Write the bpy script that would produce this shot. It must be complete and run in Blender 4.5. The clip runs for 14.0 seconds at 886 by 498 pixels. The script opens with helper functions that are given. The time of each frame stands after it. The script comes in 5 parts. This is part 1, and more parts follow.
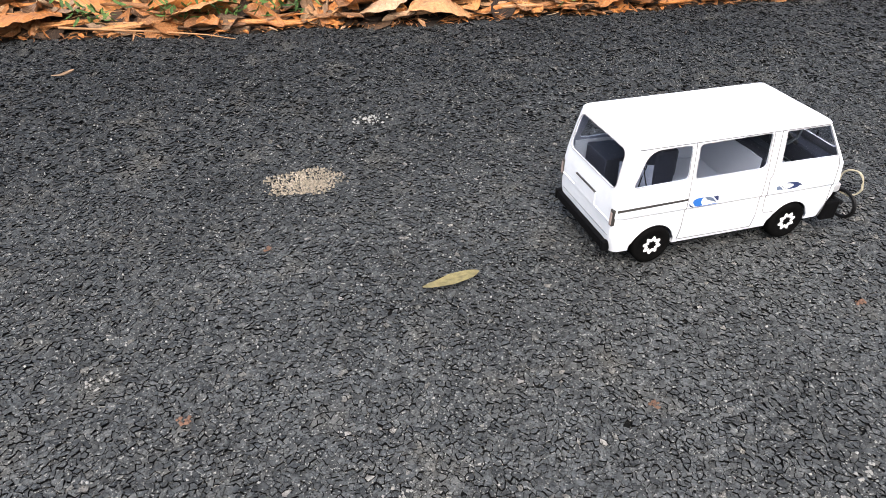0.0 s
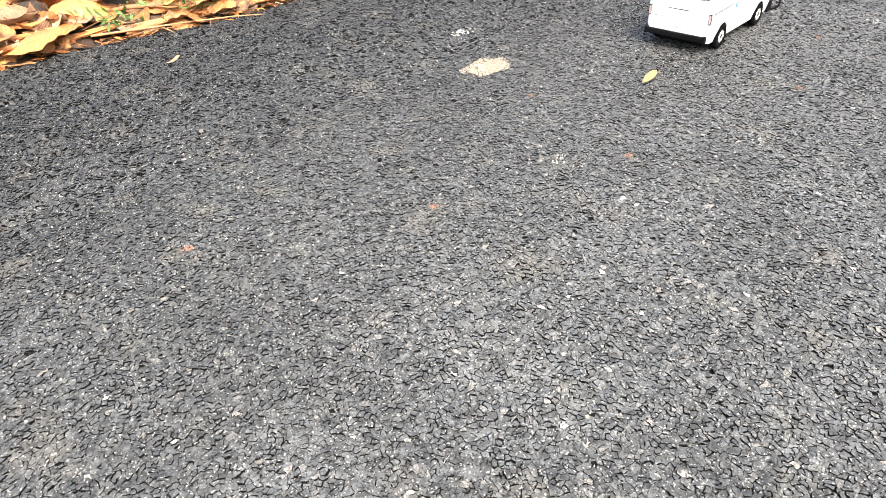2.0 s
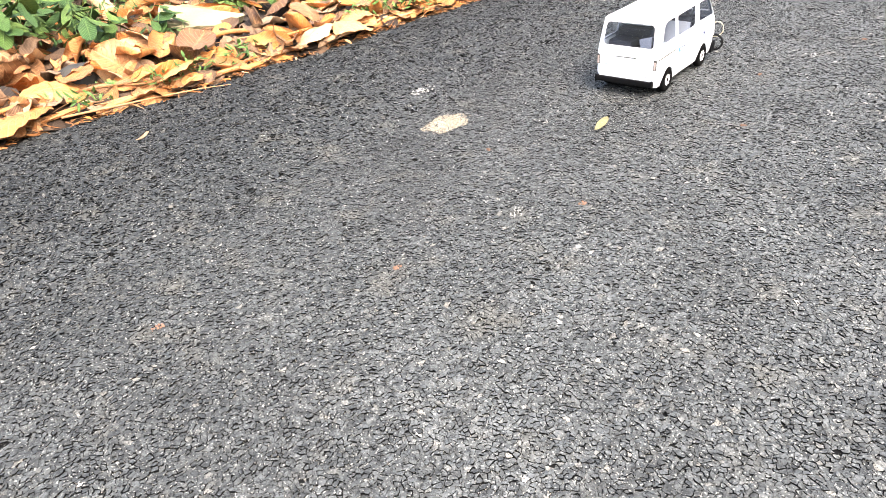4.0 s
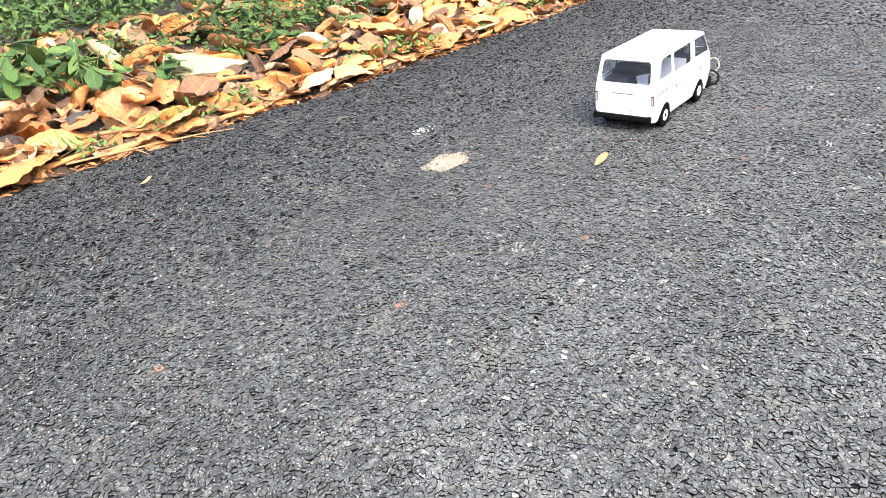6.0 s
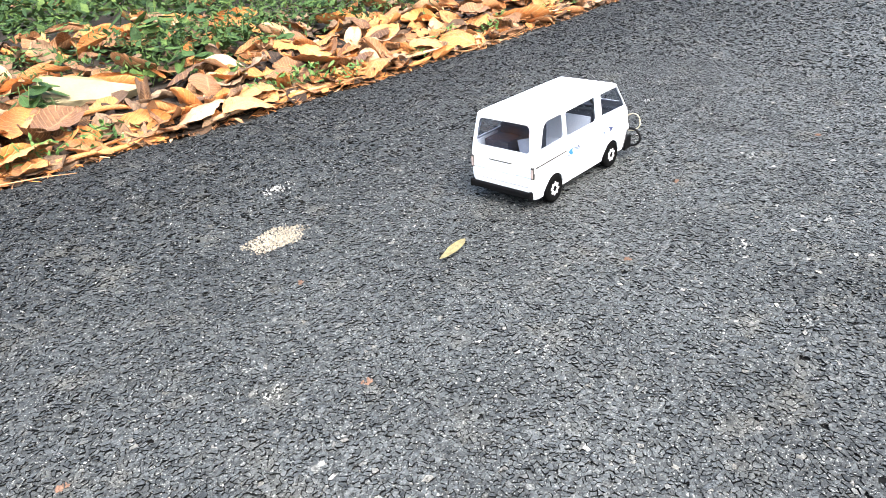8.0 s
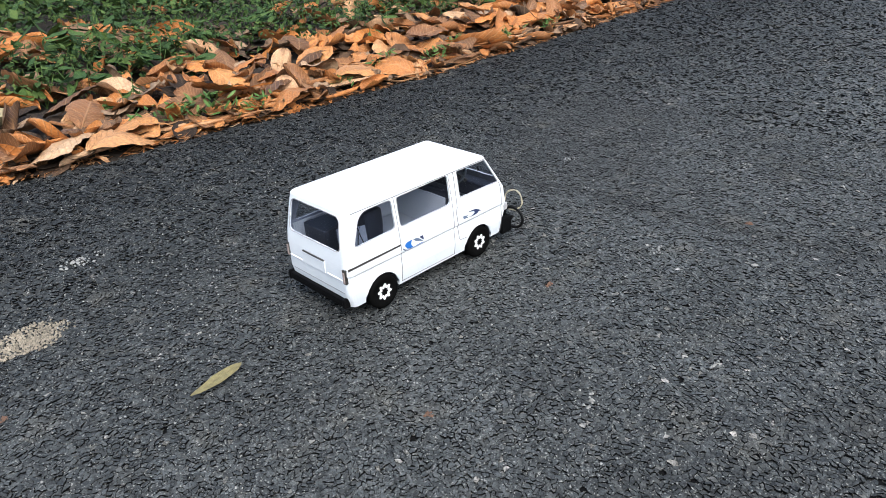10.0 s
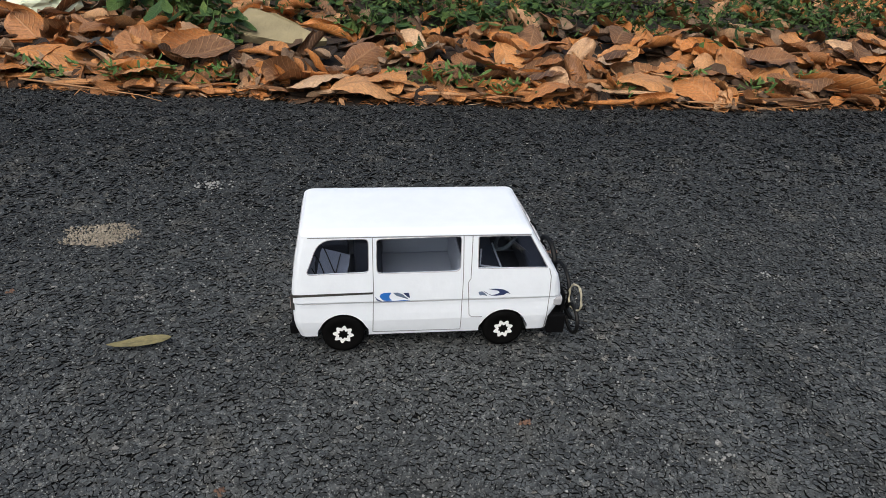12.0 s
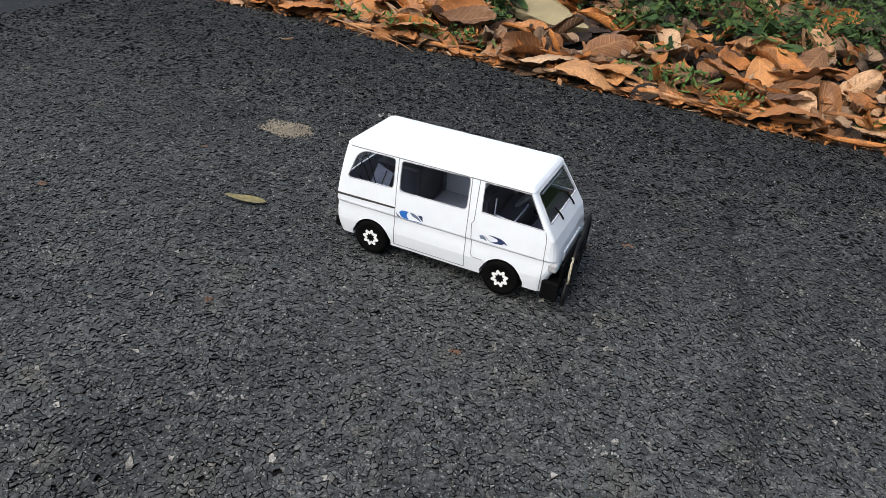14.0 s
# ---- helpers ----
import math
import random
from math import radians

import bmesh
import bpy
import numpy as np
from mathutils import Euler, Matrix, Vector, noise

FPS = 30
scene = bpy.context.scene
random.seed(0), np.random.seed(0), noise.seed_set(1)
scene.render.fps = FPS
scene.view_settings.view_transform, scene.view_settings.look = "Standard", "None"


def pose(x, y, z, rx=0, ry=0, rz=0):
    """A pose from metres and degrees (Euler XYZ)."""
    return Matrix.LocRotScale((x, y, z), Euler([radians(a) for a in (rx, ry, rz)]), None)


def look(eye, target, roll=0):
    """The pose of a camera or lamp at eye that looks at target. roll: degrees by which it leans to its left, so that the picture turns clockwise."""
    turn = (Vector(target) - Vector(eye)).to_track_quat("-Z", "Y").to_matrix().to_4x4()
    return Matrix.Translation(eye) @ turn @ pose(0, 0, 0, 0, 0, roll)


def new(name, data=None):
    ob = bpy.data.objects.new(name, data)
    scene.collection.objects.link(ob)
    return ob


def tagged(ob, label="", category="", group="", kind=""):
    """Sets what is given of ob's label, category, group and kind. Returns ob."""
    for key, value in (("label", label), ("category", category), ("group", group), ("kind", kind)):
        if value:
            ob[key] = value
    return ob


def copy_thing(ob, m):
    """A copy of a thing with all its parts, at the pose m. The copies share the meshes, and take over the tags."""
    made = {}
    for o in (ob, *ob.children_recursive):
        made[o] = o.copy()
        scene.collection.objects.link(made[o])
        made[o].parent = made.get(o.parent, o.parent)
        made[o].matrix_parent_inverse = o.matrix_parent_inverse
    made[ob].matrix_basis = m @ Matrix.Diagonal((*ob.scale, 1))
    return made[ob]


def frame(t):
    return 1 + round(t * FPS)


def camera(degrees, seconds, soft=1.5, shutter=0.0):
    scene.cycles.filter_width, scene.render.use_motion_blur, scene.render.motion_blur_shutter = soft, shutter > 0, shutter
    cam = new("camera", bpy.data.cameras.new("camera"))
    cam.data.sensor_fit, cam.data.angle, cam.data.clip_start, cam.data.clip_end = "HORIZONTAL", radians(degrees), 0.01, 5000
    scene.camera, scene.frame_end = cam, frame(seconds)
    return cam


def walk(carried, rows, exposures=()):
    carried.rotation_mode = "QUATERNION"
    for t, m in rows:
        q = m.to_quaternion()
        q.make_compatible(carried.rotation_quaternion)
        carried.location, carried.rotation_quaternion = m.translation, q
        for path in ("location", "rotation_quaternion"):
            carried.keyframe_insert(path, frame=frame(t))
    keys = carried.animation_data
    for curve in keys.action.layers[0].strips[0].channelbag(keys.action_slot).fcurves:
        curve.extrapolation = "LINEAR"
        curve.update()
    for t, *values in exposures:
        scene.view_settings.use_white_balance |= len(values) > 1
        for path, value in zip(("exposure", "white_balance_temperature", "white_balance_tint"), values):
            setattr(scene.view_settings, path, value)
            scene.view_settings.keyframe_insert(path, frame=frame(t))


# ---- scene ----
cam = camera(67.2, 14.0, soft=0.9)
PATH = [
    (0, (-0.711, -0.831, 0.646), (-0.226, 0.725, -0.512), 0.7),
    (0.5, (-1.032, -0.799, 0.658), (-0.284, 0.623, -0.533), -0.6),
    (1, (-1.373, -0.784, 0.622), (-0.416, 0.537, -0.535), -0.7),
    (1.5, (-1.709, -0.753, 0.634), (-0.602, 0.432, -0.536), -1.8),
    (2, (-1.996, -0.777, 0.641), (-0.812, 0.346, -0.515), -2.0),
    (2.5, (-2.022, -0.795, 0.667), (-0.802, 0.272, -0.505), -2.8),
    (3, (-1.998, -0.826, 0.704), (-0.777, 0.264, -0.445), -4.2),
    (5.5, (-1.971, -0.822, 0.665), (-0.659, 0.346, -0.29), -5.9),
    (6, (-1.972, -0.827, 0.678), (-0.665, 0.351, -0.272), -6.3),
    (6.5, (-1.981, -0.821, 0.684), (-0.678, 0.356, -0.275), -5.5),
    (7, (-1.973, -0.828, 0.671), (-0.675, 0.362, -0.276), -6.0),
    (7.5, (-1.662, -0.865, 0.661), (-0.383, 0.35, -0.281), -5.6),
    (10, (-0.778, -0.932, 0.665), (0.447, 0.351, -0.259), -3.3),
    (10.5, (-0.539, -0.924, 0.659), (0.631, 0.397, -0.283), -2.1),
    (11, (-0.407, -0.928, 0.673), (0.558, 0.537, -0.287), -0.5),
    (11.5, (-0.246, -0.957, 0.673), (0.225, 0.735, -0.283), 1.7),
    (12, (-0.104, -0.962, 0.683), (0.149, 0.762, -0.299), 2.9),
    (12.5, (0.037, -0.977, 0.686), (0.004, 0.754, -0.317), 4.4),
    (13, (0.179, -0.998, 0.699), (-0.114, 0.689, -0.335), 5.0),
    (13.5, (0.316, -1.012, 0.694), (-0.177, 0.62, -0.352), 4.8),
    (14, (0.407, -1.036, 0.672), (-0.245, 0.549, -0.359), 5.4),
]

EXPOSURES = [(0.0, 0.98, 6550, 10), (0.5, 1.36, 6650, 10), (1.0, 1.52, 6800, 10), (1.5, 1.79, 6880, 10), (2.0, 2.23, 6980, 10), (3.0, 2.33, 6980, 10),
             (5.5, 2.20, 6620, 9), (7.0, 2.13, 6560, 8), (7.6, 2.14, 6420, 7), (10.0, 0.72, 6030, 5), (10.5, 0.52, 6020, 5), (11.5, 0.10, 6330, 6),
             (12.0, -0.02, 6370, 6), (14.0, 0.21, 6390, 6)]
walk(cam, [(t, look(eye, target, roll)) for t, eye, target, roll in PATH], EXPOSURES)

# ---- light: a bright overcast sky ----
SUN_ELEVATION, SUN_AZIMUTH = 54.0, -114.0
world = bpy.data.worlds.new("sky")
scene.world = world
world.use_nodes = True
wn = world.node_tree.nodes
wn.clear()
sky = wn.new("ShaderNodeTexSky")
sky.sky_type = "NISHITA"
sky.sun_disc = False
sky.sun_elevation = radians(SUN_ELEVATION)
sky.sun_rotation = radians(90 - SUN_AZIMUTH)
sky.air_density, sky.dust_density, sky.ozone_density = 1.0, 6.0, 0.6
back = wn.new("ShaderNodeBackground")
back.inputs["Strength"].default_value = 0.15
wout = wn.new("ShaderNodeOutputWorld")
world.node_tree.links.new(sky.outputs["Color"], back.inputs["Color"])
world.node_tree.links.new(back.outputs["Background"], wout.inputs["Surface"])
sun_data = bpy.data.lights.new("sun", "SUN")
sun_data.energy, sun_data.angle, sun_data.color = 1.5, radians(60), (0.965, 0.985, 1.0)
sun = new("sun", sun_data)
sun.matrix_basis = look(
    Vector((math.cos(radians(SUN_AZIMUTH)), math.sin(radians(SUN_AZIMUTH)), math.tan(radians(SUN_ELEVATION)))) * 8, (0, 0, 0))


# ---- materials ----
def material(name, color, rough=0.6, metal=0.0, grain=(0.0, 60.0), bump=(0.0, 200.0), vary=0.0, spec=0.5):
    """A node material: base colour with two scales of variation, a fine bump and, with vary, a shade for each piece."""
    m = bpy.data.materials.new(name)
    m.use_nodes = True
    nt = m.node_tree
    b = nt.nodes["Principled BSDF"]
    b.inputs["Roughness"].default_value, b.inputs["Metallic"].default_value = rough, metal
    b.inputs["Specular IOR Level"].default_value = spec
    b.inputs["Base Color"].default_value = (*color, 1)
    coord = nt.nodes.new("ShaderNodeTexCoord")
    last = None
    if grain[0] > 0:
        fine, wide = nt.nodes.new("ShaderNodeTexNoise"), nt.nodes.new("ShaderNodeTexNoise")
        fine.inputs["Scale"].default_value, wide.inputs["Scale"].default_value = grain[1], grain[1] / 7
        fine.inputs["Detail"].default_value = 4
        add = nt.nodes.new("ShaderNodeMath")
        add.operation = "ADD"
        rng = nt.nodes.new("ShaderNodeMapRange")
        rng.inputs["From Min"].default_value, rng.inputs["From Max"].default_value = 0.6, 1.4
        rng.inputs["To Min"].default_value, rng.inputs["To Max"].default_value = 1 - grain[0], 1 + grain[0]
        for n in (fine, wide):
            nt.links.new(coord.outputs["Object"], n.inputs["Vector"])
        nt.links.new(fine.outputs["Fac"], add.inputs[0])
        nt.links.new(wide.outputs["Fac"], add.inputs[1])
        nt.links.new(add.outputs[0], rng.inputs["Value"])
        mul = nt.nodes.new("ShaderNodeVectorMath")
        mul.operation = "SCALE"
        mul.inputs[0].default_value = color
        nt.links.new(rng.outputs[0], mul.inputs["Scale"])
        nt.links.new(mul.outputs[0], b.inputs["Base Color"])
        last = mul
    if vary > 0 and last:
        info, geo = nt.nodes.new("ShaderNodeObjectInfo"), nt.nodes.new("ShaderNodeNewGeometry")
        both = nt.nodes.new("ShaderNodeMath")
        both.operation = "ADD"
        nt.links.new(info.outputs["Random"], both.inputs[0])
        nt.links.new(geo.outputs["Random Per Island"], both.inputs[1])
        rng2 = nt.nodes.new("ShaderNodeMapRange")
        rng2.inputs["From Max"].default_value = 2
        rng2.inputs["To Min"].default_value, rng2.inputs["To Max"].default_value = 1 - vary, 1 + vary
        nt.links.new(both.outputs[0], rng2.inputs["Value"])
        mul2 = nt.nodes.new("ShaderNodeVectorMath")
        mul2.operation = "SCALE"
        nt.links.new(last.outputs[0], mul2.inputs[0])
        nt.links.new(rng2.outputs[0], mul2.inputs["Scale"])
        nt.links.new(mul2.outputs[0], b.inputs["Base Color"])
    if bump[0] > 0:
        bn, bm_node = nt.nodes.new("ShaderNodeTexNoise"), nt.nodes.new("ShaderNodeBump")
        bn.inputs["Scale"].default_value, bn.inputs["Detail"].default_value = bump[1], 5
        bm_node.inputs["Strength"].default_value, bm_node.inputs["Distance"].default_value = bump[0], 0.3 / bump[1]
        nt.links.new(coord.outputs["Object"], bn.inputs["Vector"])
        nt.links.new(bn.outputs["Fac"], bm_node.inputs["Height"])
        nt.links.new(bm_node.outputs["Normal"], b.inputs["Normal"])
    return m


def ramp(nt, stops, interpolation="LINEAR"):
    r = nt.nodes.new("ShaderNodeValToRGB")
    r.color_ramp.interpolation = interpolation
    while len(r.color_ramp.elements) < len(stops):
        r.color_ramp.elements.new(0.5)
    for e, (p, c) in zip(r.color_ramp.elements, stops):
        e.position, e.color = p, (*c, 1)
    return r


CHIP_STOPS = [(0.0, (0.037, 0.0400, 0.0412)), (0.25, (0.049, 0.0527, 0.0543)), (0.62, (0.054, 0.0580, 0.0596)),
              (0.95, (0.061, 0.0652, 0.0663)), (0.988, (0.090, 0.091, 0.087)), (0.998, (0.14, 0.133, 0.118)), (1.0, (0.26, 0.25, 0.235))]


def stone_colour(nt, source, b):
    """Chip colours from a random value, under broad patches of dust and bitumen, darker towards margin and crown."""
    coord = nt.nodes.new("ShaderNodeTexCoord")
    r = ramp(nt, CHIP_STOPS)
    dust = nt.nodes.new("ShaderNodeTexNoise")
    dust.inputs["Scale"].default_value, dust.inputs["Detail"].default_value = 9, 8
    nt.links.new(coord.outputs["Object"], dust.inputs["Vector"])
    nt.links.new(source, r.inputs["Fac"])
    wide, fine = nt.nodes.new("ShaderNodeTexNoise"), nt.nodes.new("ShaderNodeTexNoise")
    wide.inputs["Scale"].default_value, wide.inputs["Detail"].default_value = 3.2, 6
    fine.inputs["Scale"].default_value, fine.inputs["Detail"].default_value = 420, 3
    for n in (wide, fine):
        nt.links.new(coord.outputs["Object"], n.inputs["Vector"])
    rw = nt.nodes.new("ShaderNodeMapRange")
    rw.inputs["From Min"].default_value, rw.inputs["From Max"].default_value = 0.3, 0.7
    rw.inputs["To Min"].default_value, rw.inputs["To Max"].default_value = 0.72, 1.3
    nt.links.new(wide.outputs["Fac"], rw.inputs["Value"])
    rf = nt.nodes.new("ShaderNodeMapRange")
    rf.inputs["From Min"].default_value, rf.inputs["From Max"].default_value = 0.3, 0.7
    rf.inputs["To Min"].default_value, rf.inputs["To Max"].default_value = 0.70, 1.30
    nt.links.new(fine.outputs["Fac"], rf.inputs["Value"])
    # clusters of darker and paler stones
    mid_n, rm = nt.nodes.new("ShaderNodeTexNoise"), nt.nodes.new("ShaderNodeMapRange")
    mid_n.inputs["Scale"].default_value, mid_n.inputs["Detail"].default_value = 72, 3
    nt.links.new(coord.outputs["Object"], mid_n.inputs["Vector"])
    rm.inputs["From Min"].default_value, rm.inputs["From Max"].default_value = 0.36, 0.64
    rm.inputs["To Min"].default_value, rm.inputs["To Max"].default_value = 0.66, 1.34
    nt.links.new(mid_n.outputs["Fac"], rm.inputs["Value"])
    # the chip colour darkens with Y towards the margin, along a ragged line
    sep_y, graded = nt.nodes.new("ShaderNodeSeparateXYZ"), nt.nodes.new("ShaderNodeMapRange")
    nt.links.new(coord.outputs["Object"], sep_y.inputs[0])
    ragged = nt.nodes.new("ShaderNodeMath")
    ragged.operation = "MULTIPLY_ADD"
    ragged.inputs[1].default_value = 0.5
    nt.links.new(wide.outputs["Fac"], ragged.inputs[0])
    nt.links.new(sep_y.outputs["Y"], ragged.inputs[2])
    graded.inputs["From Min"].default_value, graded.inputs["From Max"].default_value = -0.1, 1.2
    graded.inputs["To Min"].default_value, graded.inputs["To Max"].default_value = 1.25, 0.41
    nt.links.new(ragged.outputs[0], graded.inputs["Value"])
    # it also darkens with Y towards the crown of the road
    crown, y_factor = nt.nodes.new("ShaderNodeMapRange"), nt.nodes.new("ShaderNodeMath")
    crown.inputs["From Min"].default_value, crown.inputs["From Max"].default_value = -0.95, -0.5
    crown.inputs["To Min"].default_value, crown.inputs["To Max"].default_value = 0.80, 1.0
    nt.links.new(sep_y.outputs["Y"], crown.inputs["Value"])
    y_factor.operation = "MULTIPLY"
    nt.links.new(graded.outputs[0], y_factor.inputs[0])
    nt.links.new(crown.outputs[0], y_factor.inputs[1])
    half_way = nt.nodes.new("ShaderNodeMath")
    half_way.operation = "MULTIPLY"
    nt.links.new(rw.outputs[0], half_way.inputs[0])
    nt.links.new(y_factor.outputs[0], half_way.inputs[1])
    both = nt.nodes.new("ShaderNodeMath")
    both.operation = "MULTIPLY"
    clustered = nt.nodes.new("ShaderNodeMath")
    clustered.operation = "MULTIPLY"
    # a thin old drip line of bitumen across the road
    slope, shift, gap, drip, dripped = [nt.nodes.new("ShaderNodeMath") for _ in range(3)] + [nt.nodes.new("ShaderNodeMapRange"), nt.nodes.new("ShaderNodeMath")]
    slope.operation, shift.operation, gap.operation, dripped.operation = "MULTIPLY_ADD", "MULTIPLY_ADD", "ABSOLUTE", "MULTIPLY"
    slope.inputs[1].default_value = 0.117
    nt.links.new(sep_y.outputs["Y"], slope.inputs[0])
    nt.links.new(sep_y.outputs["X"], slope.inputs[2])
    offset = nt.nodes.new("ShaderNodeMath")
    offset.operation = "SUBTRACT"
    offset.inputs[1].default_value = 0.60
    nt.links.new(slope.outputs[0], offset.inputs[0])
    shift.inputs[1].default_value = 0.12
    nt.links.new(dust.outputs["Fac"], shift.inputs[0])
    nt.links.new(offset.outputs[0], shift.inputs[2])
    nt.links.new(shift.outputs[0], gap.inputs[0])
    drip.inputs["From Min"].default_value, drip.inputs["From Max"].default_value = 0.006, 0.032
    drip.inputs["To Min"].default_value, drip.inputs["To Max"].default_value = 0.62, 1.0
    nt.links.new(gap.outputs[0], drip.inputs["Value"])
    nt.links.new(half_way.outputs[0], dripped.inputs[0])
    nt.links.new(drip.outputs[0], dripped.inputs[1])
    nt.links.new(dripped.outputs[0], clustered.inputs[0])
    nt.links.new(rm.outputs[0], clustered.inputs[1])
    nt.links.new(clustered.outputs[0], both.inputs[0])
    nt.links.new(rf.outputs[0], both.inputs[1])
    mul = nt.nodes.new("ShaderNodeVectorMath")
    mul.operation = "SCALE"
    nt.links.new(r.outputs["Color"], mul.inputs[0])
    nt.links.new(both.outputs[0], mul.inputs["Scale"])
    # dust with a warm tint in scattered patches
    rd = nt.nodes.new("ShaderNodeMapRange")
    rd.inputs["From Min"].default_value, rd.inputs["From Max"].default_value = 0.56, 0.74
    rd.inputs["To Max"].default_value = 0.45
    nt.links.new(dust.outputs["Fac"], rd.inputs["Value"])
    mix = nt.nodes.new("ShaderNodeMix")
    mix.data_type = "RGBA"
    mix.inputs["B"].default_value = (0.125, 0.118, 0.100, 1)
    nt.links.new(rd.outputs[0], mix.inputs["Factor"])
    nt.links.new(mul.outputs[0], mix.inputs["A"])
    nt.links.new(mix.outputs["Result"], b.inputs["Base Color"])
    return coord, fine


def chip_material():
    m = bpy.data.materials.new("aggregate_stone")
    m.use_nodes = True
    nt = m.node_tree
    b = nt.nodes["Principled BSDF"]
    b.inputs["Roughness"].default_value = 0.6
    b.inputs["Specular IOR Level"].default_value = 0.2
    geo = nt.nodes.new("ShaderNodeNewGeometry")
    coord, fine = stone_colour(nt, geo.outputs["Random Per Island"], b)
    bump = nt.nodes.new("ShaderNodeBump")
    bump.inputs["Strength"].default_value, bump.inputs["Distance"].default_value = 0.5, 0.0012
    nt.links.new(fine.outputs["Fac"], bump.inputs["Height"])
    nt.links.new(bump.outputs["Normal"], b.inputs["Normal"])
    return m


def asphalt_material():
    m = bpy.data.materials.new("asphalt")
    m.use_nodes = True
    nt = m.node_tree
    b = nt.nodes["Principled BSDF"]
    b.inputs["Roughness"].default_value = 0.62
    b.inputs["Specular IOR Level"].default_value = 0.2
    vor, edge = nt.nodes.new("ShaderNodeTexVoronoi"), nt.nodes.new("ShaderNodeTexVoronoi")
    for v in (vor, edge):
        v.inputs["Scale"].default_value = 105
    edge.feature = "DISTANCE_TO_EDGE"
    sep = nt.nodes.new("ShaderNodeSeparateColor")
    nt.links.new(vor.outputs["Color"], sep.inputs["Color"])
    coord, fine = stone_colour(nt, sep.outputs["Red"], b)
    warp = nt.nodes.new("ShaderNodeTexNoise")
    warp.inputs["Scale"].default_value = 60
    nt.links.new(coord.outputs["Object"], warp.inputs["Vector"])
    off = nt.nodes.new("ShaderNodeVectorMath")
    off.operation = "MULTIPLY_ADD"
    off.inputs[1].default_value = (0.008, 0.008, 0.0)
    nt.links.new(warp.outputs["Color"], off.inputs[0])
    nt.links.new(coord.outputs["Object"], off.inputs[2])
    for v in (vor, edge):
        nt.links.new(off.outputs[0], v.inputs["Vector"])
    gap = nt.nodes.new("ShaderNodeMapRange")
    nt.links.new(edge.outputs["Distance"], gap.inputs["Value"])
    hgt = nt.nodes.new("ShaderNodeMath")
    hgt.operation = "MULTIPLY_ADD"
    hgt.inputs[1].default_value = 0.6
    nt.links.new(sep.outputs["Green"], hgt.inputs[0])
    nt.links.new(gap.outputs[0], hgt.inputs[2])
    bump = nt.nodes.new("ShaderNodeBump")
    bump.inputs["Strength"].default_value, bump.inputs["Distance"].default_value = 1.0, 0.004
    nt.links.new(hgt.outputs[0], bump.inputs["Height"])
    nt.links.new(bump.outputs["Normal"], b.inputs["Normal"])
    # bare bitumen in the joints between the stones
    gap.inputs["From Max"].default_value = 0.09
    base = b.inputs["Base Color"].links[0].from_socket
    mix = nt.nodes.new("ShaderNodeMix")
    mix.data_type = "RGBA"
    mix.inputs["A"].default_value = (0.010, 0.010, 0.011, 1)
    nt.links.new(gap.outputs[0], mix.inputs["Factor"])
    nt.links.new(base, mix.inputs["B"])
    nt.links.new(mix.outputs["Result"], b.inputs["Base Color"])
    return m


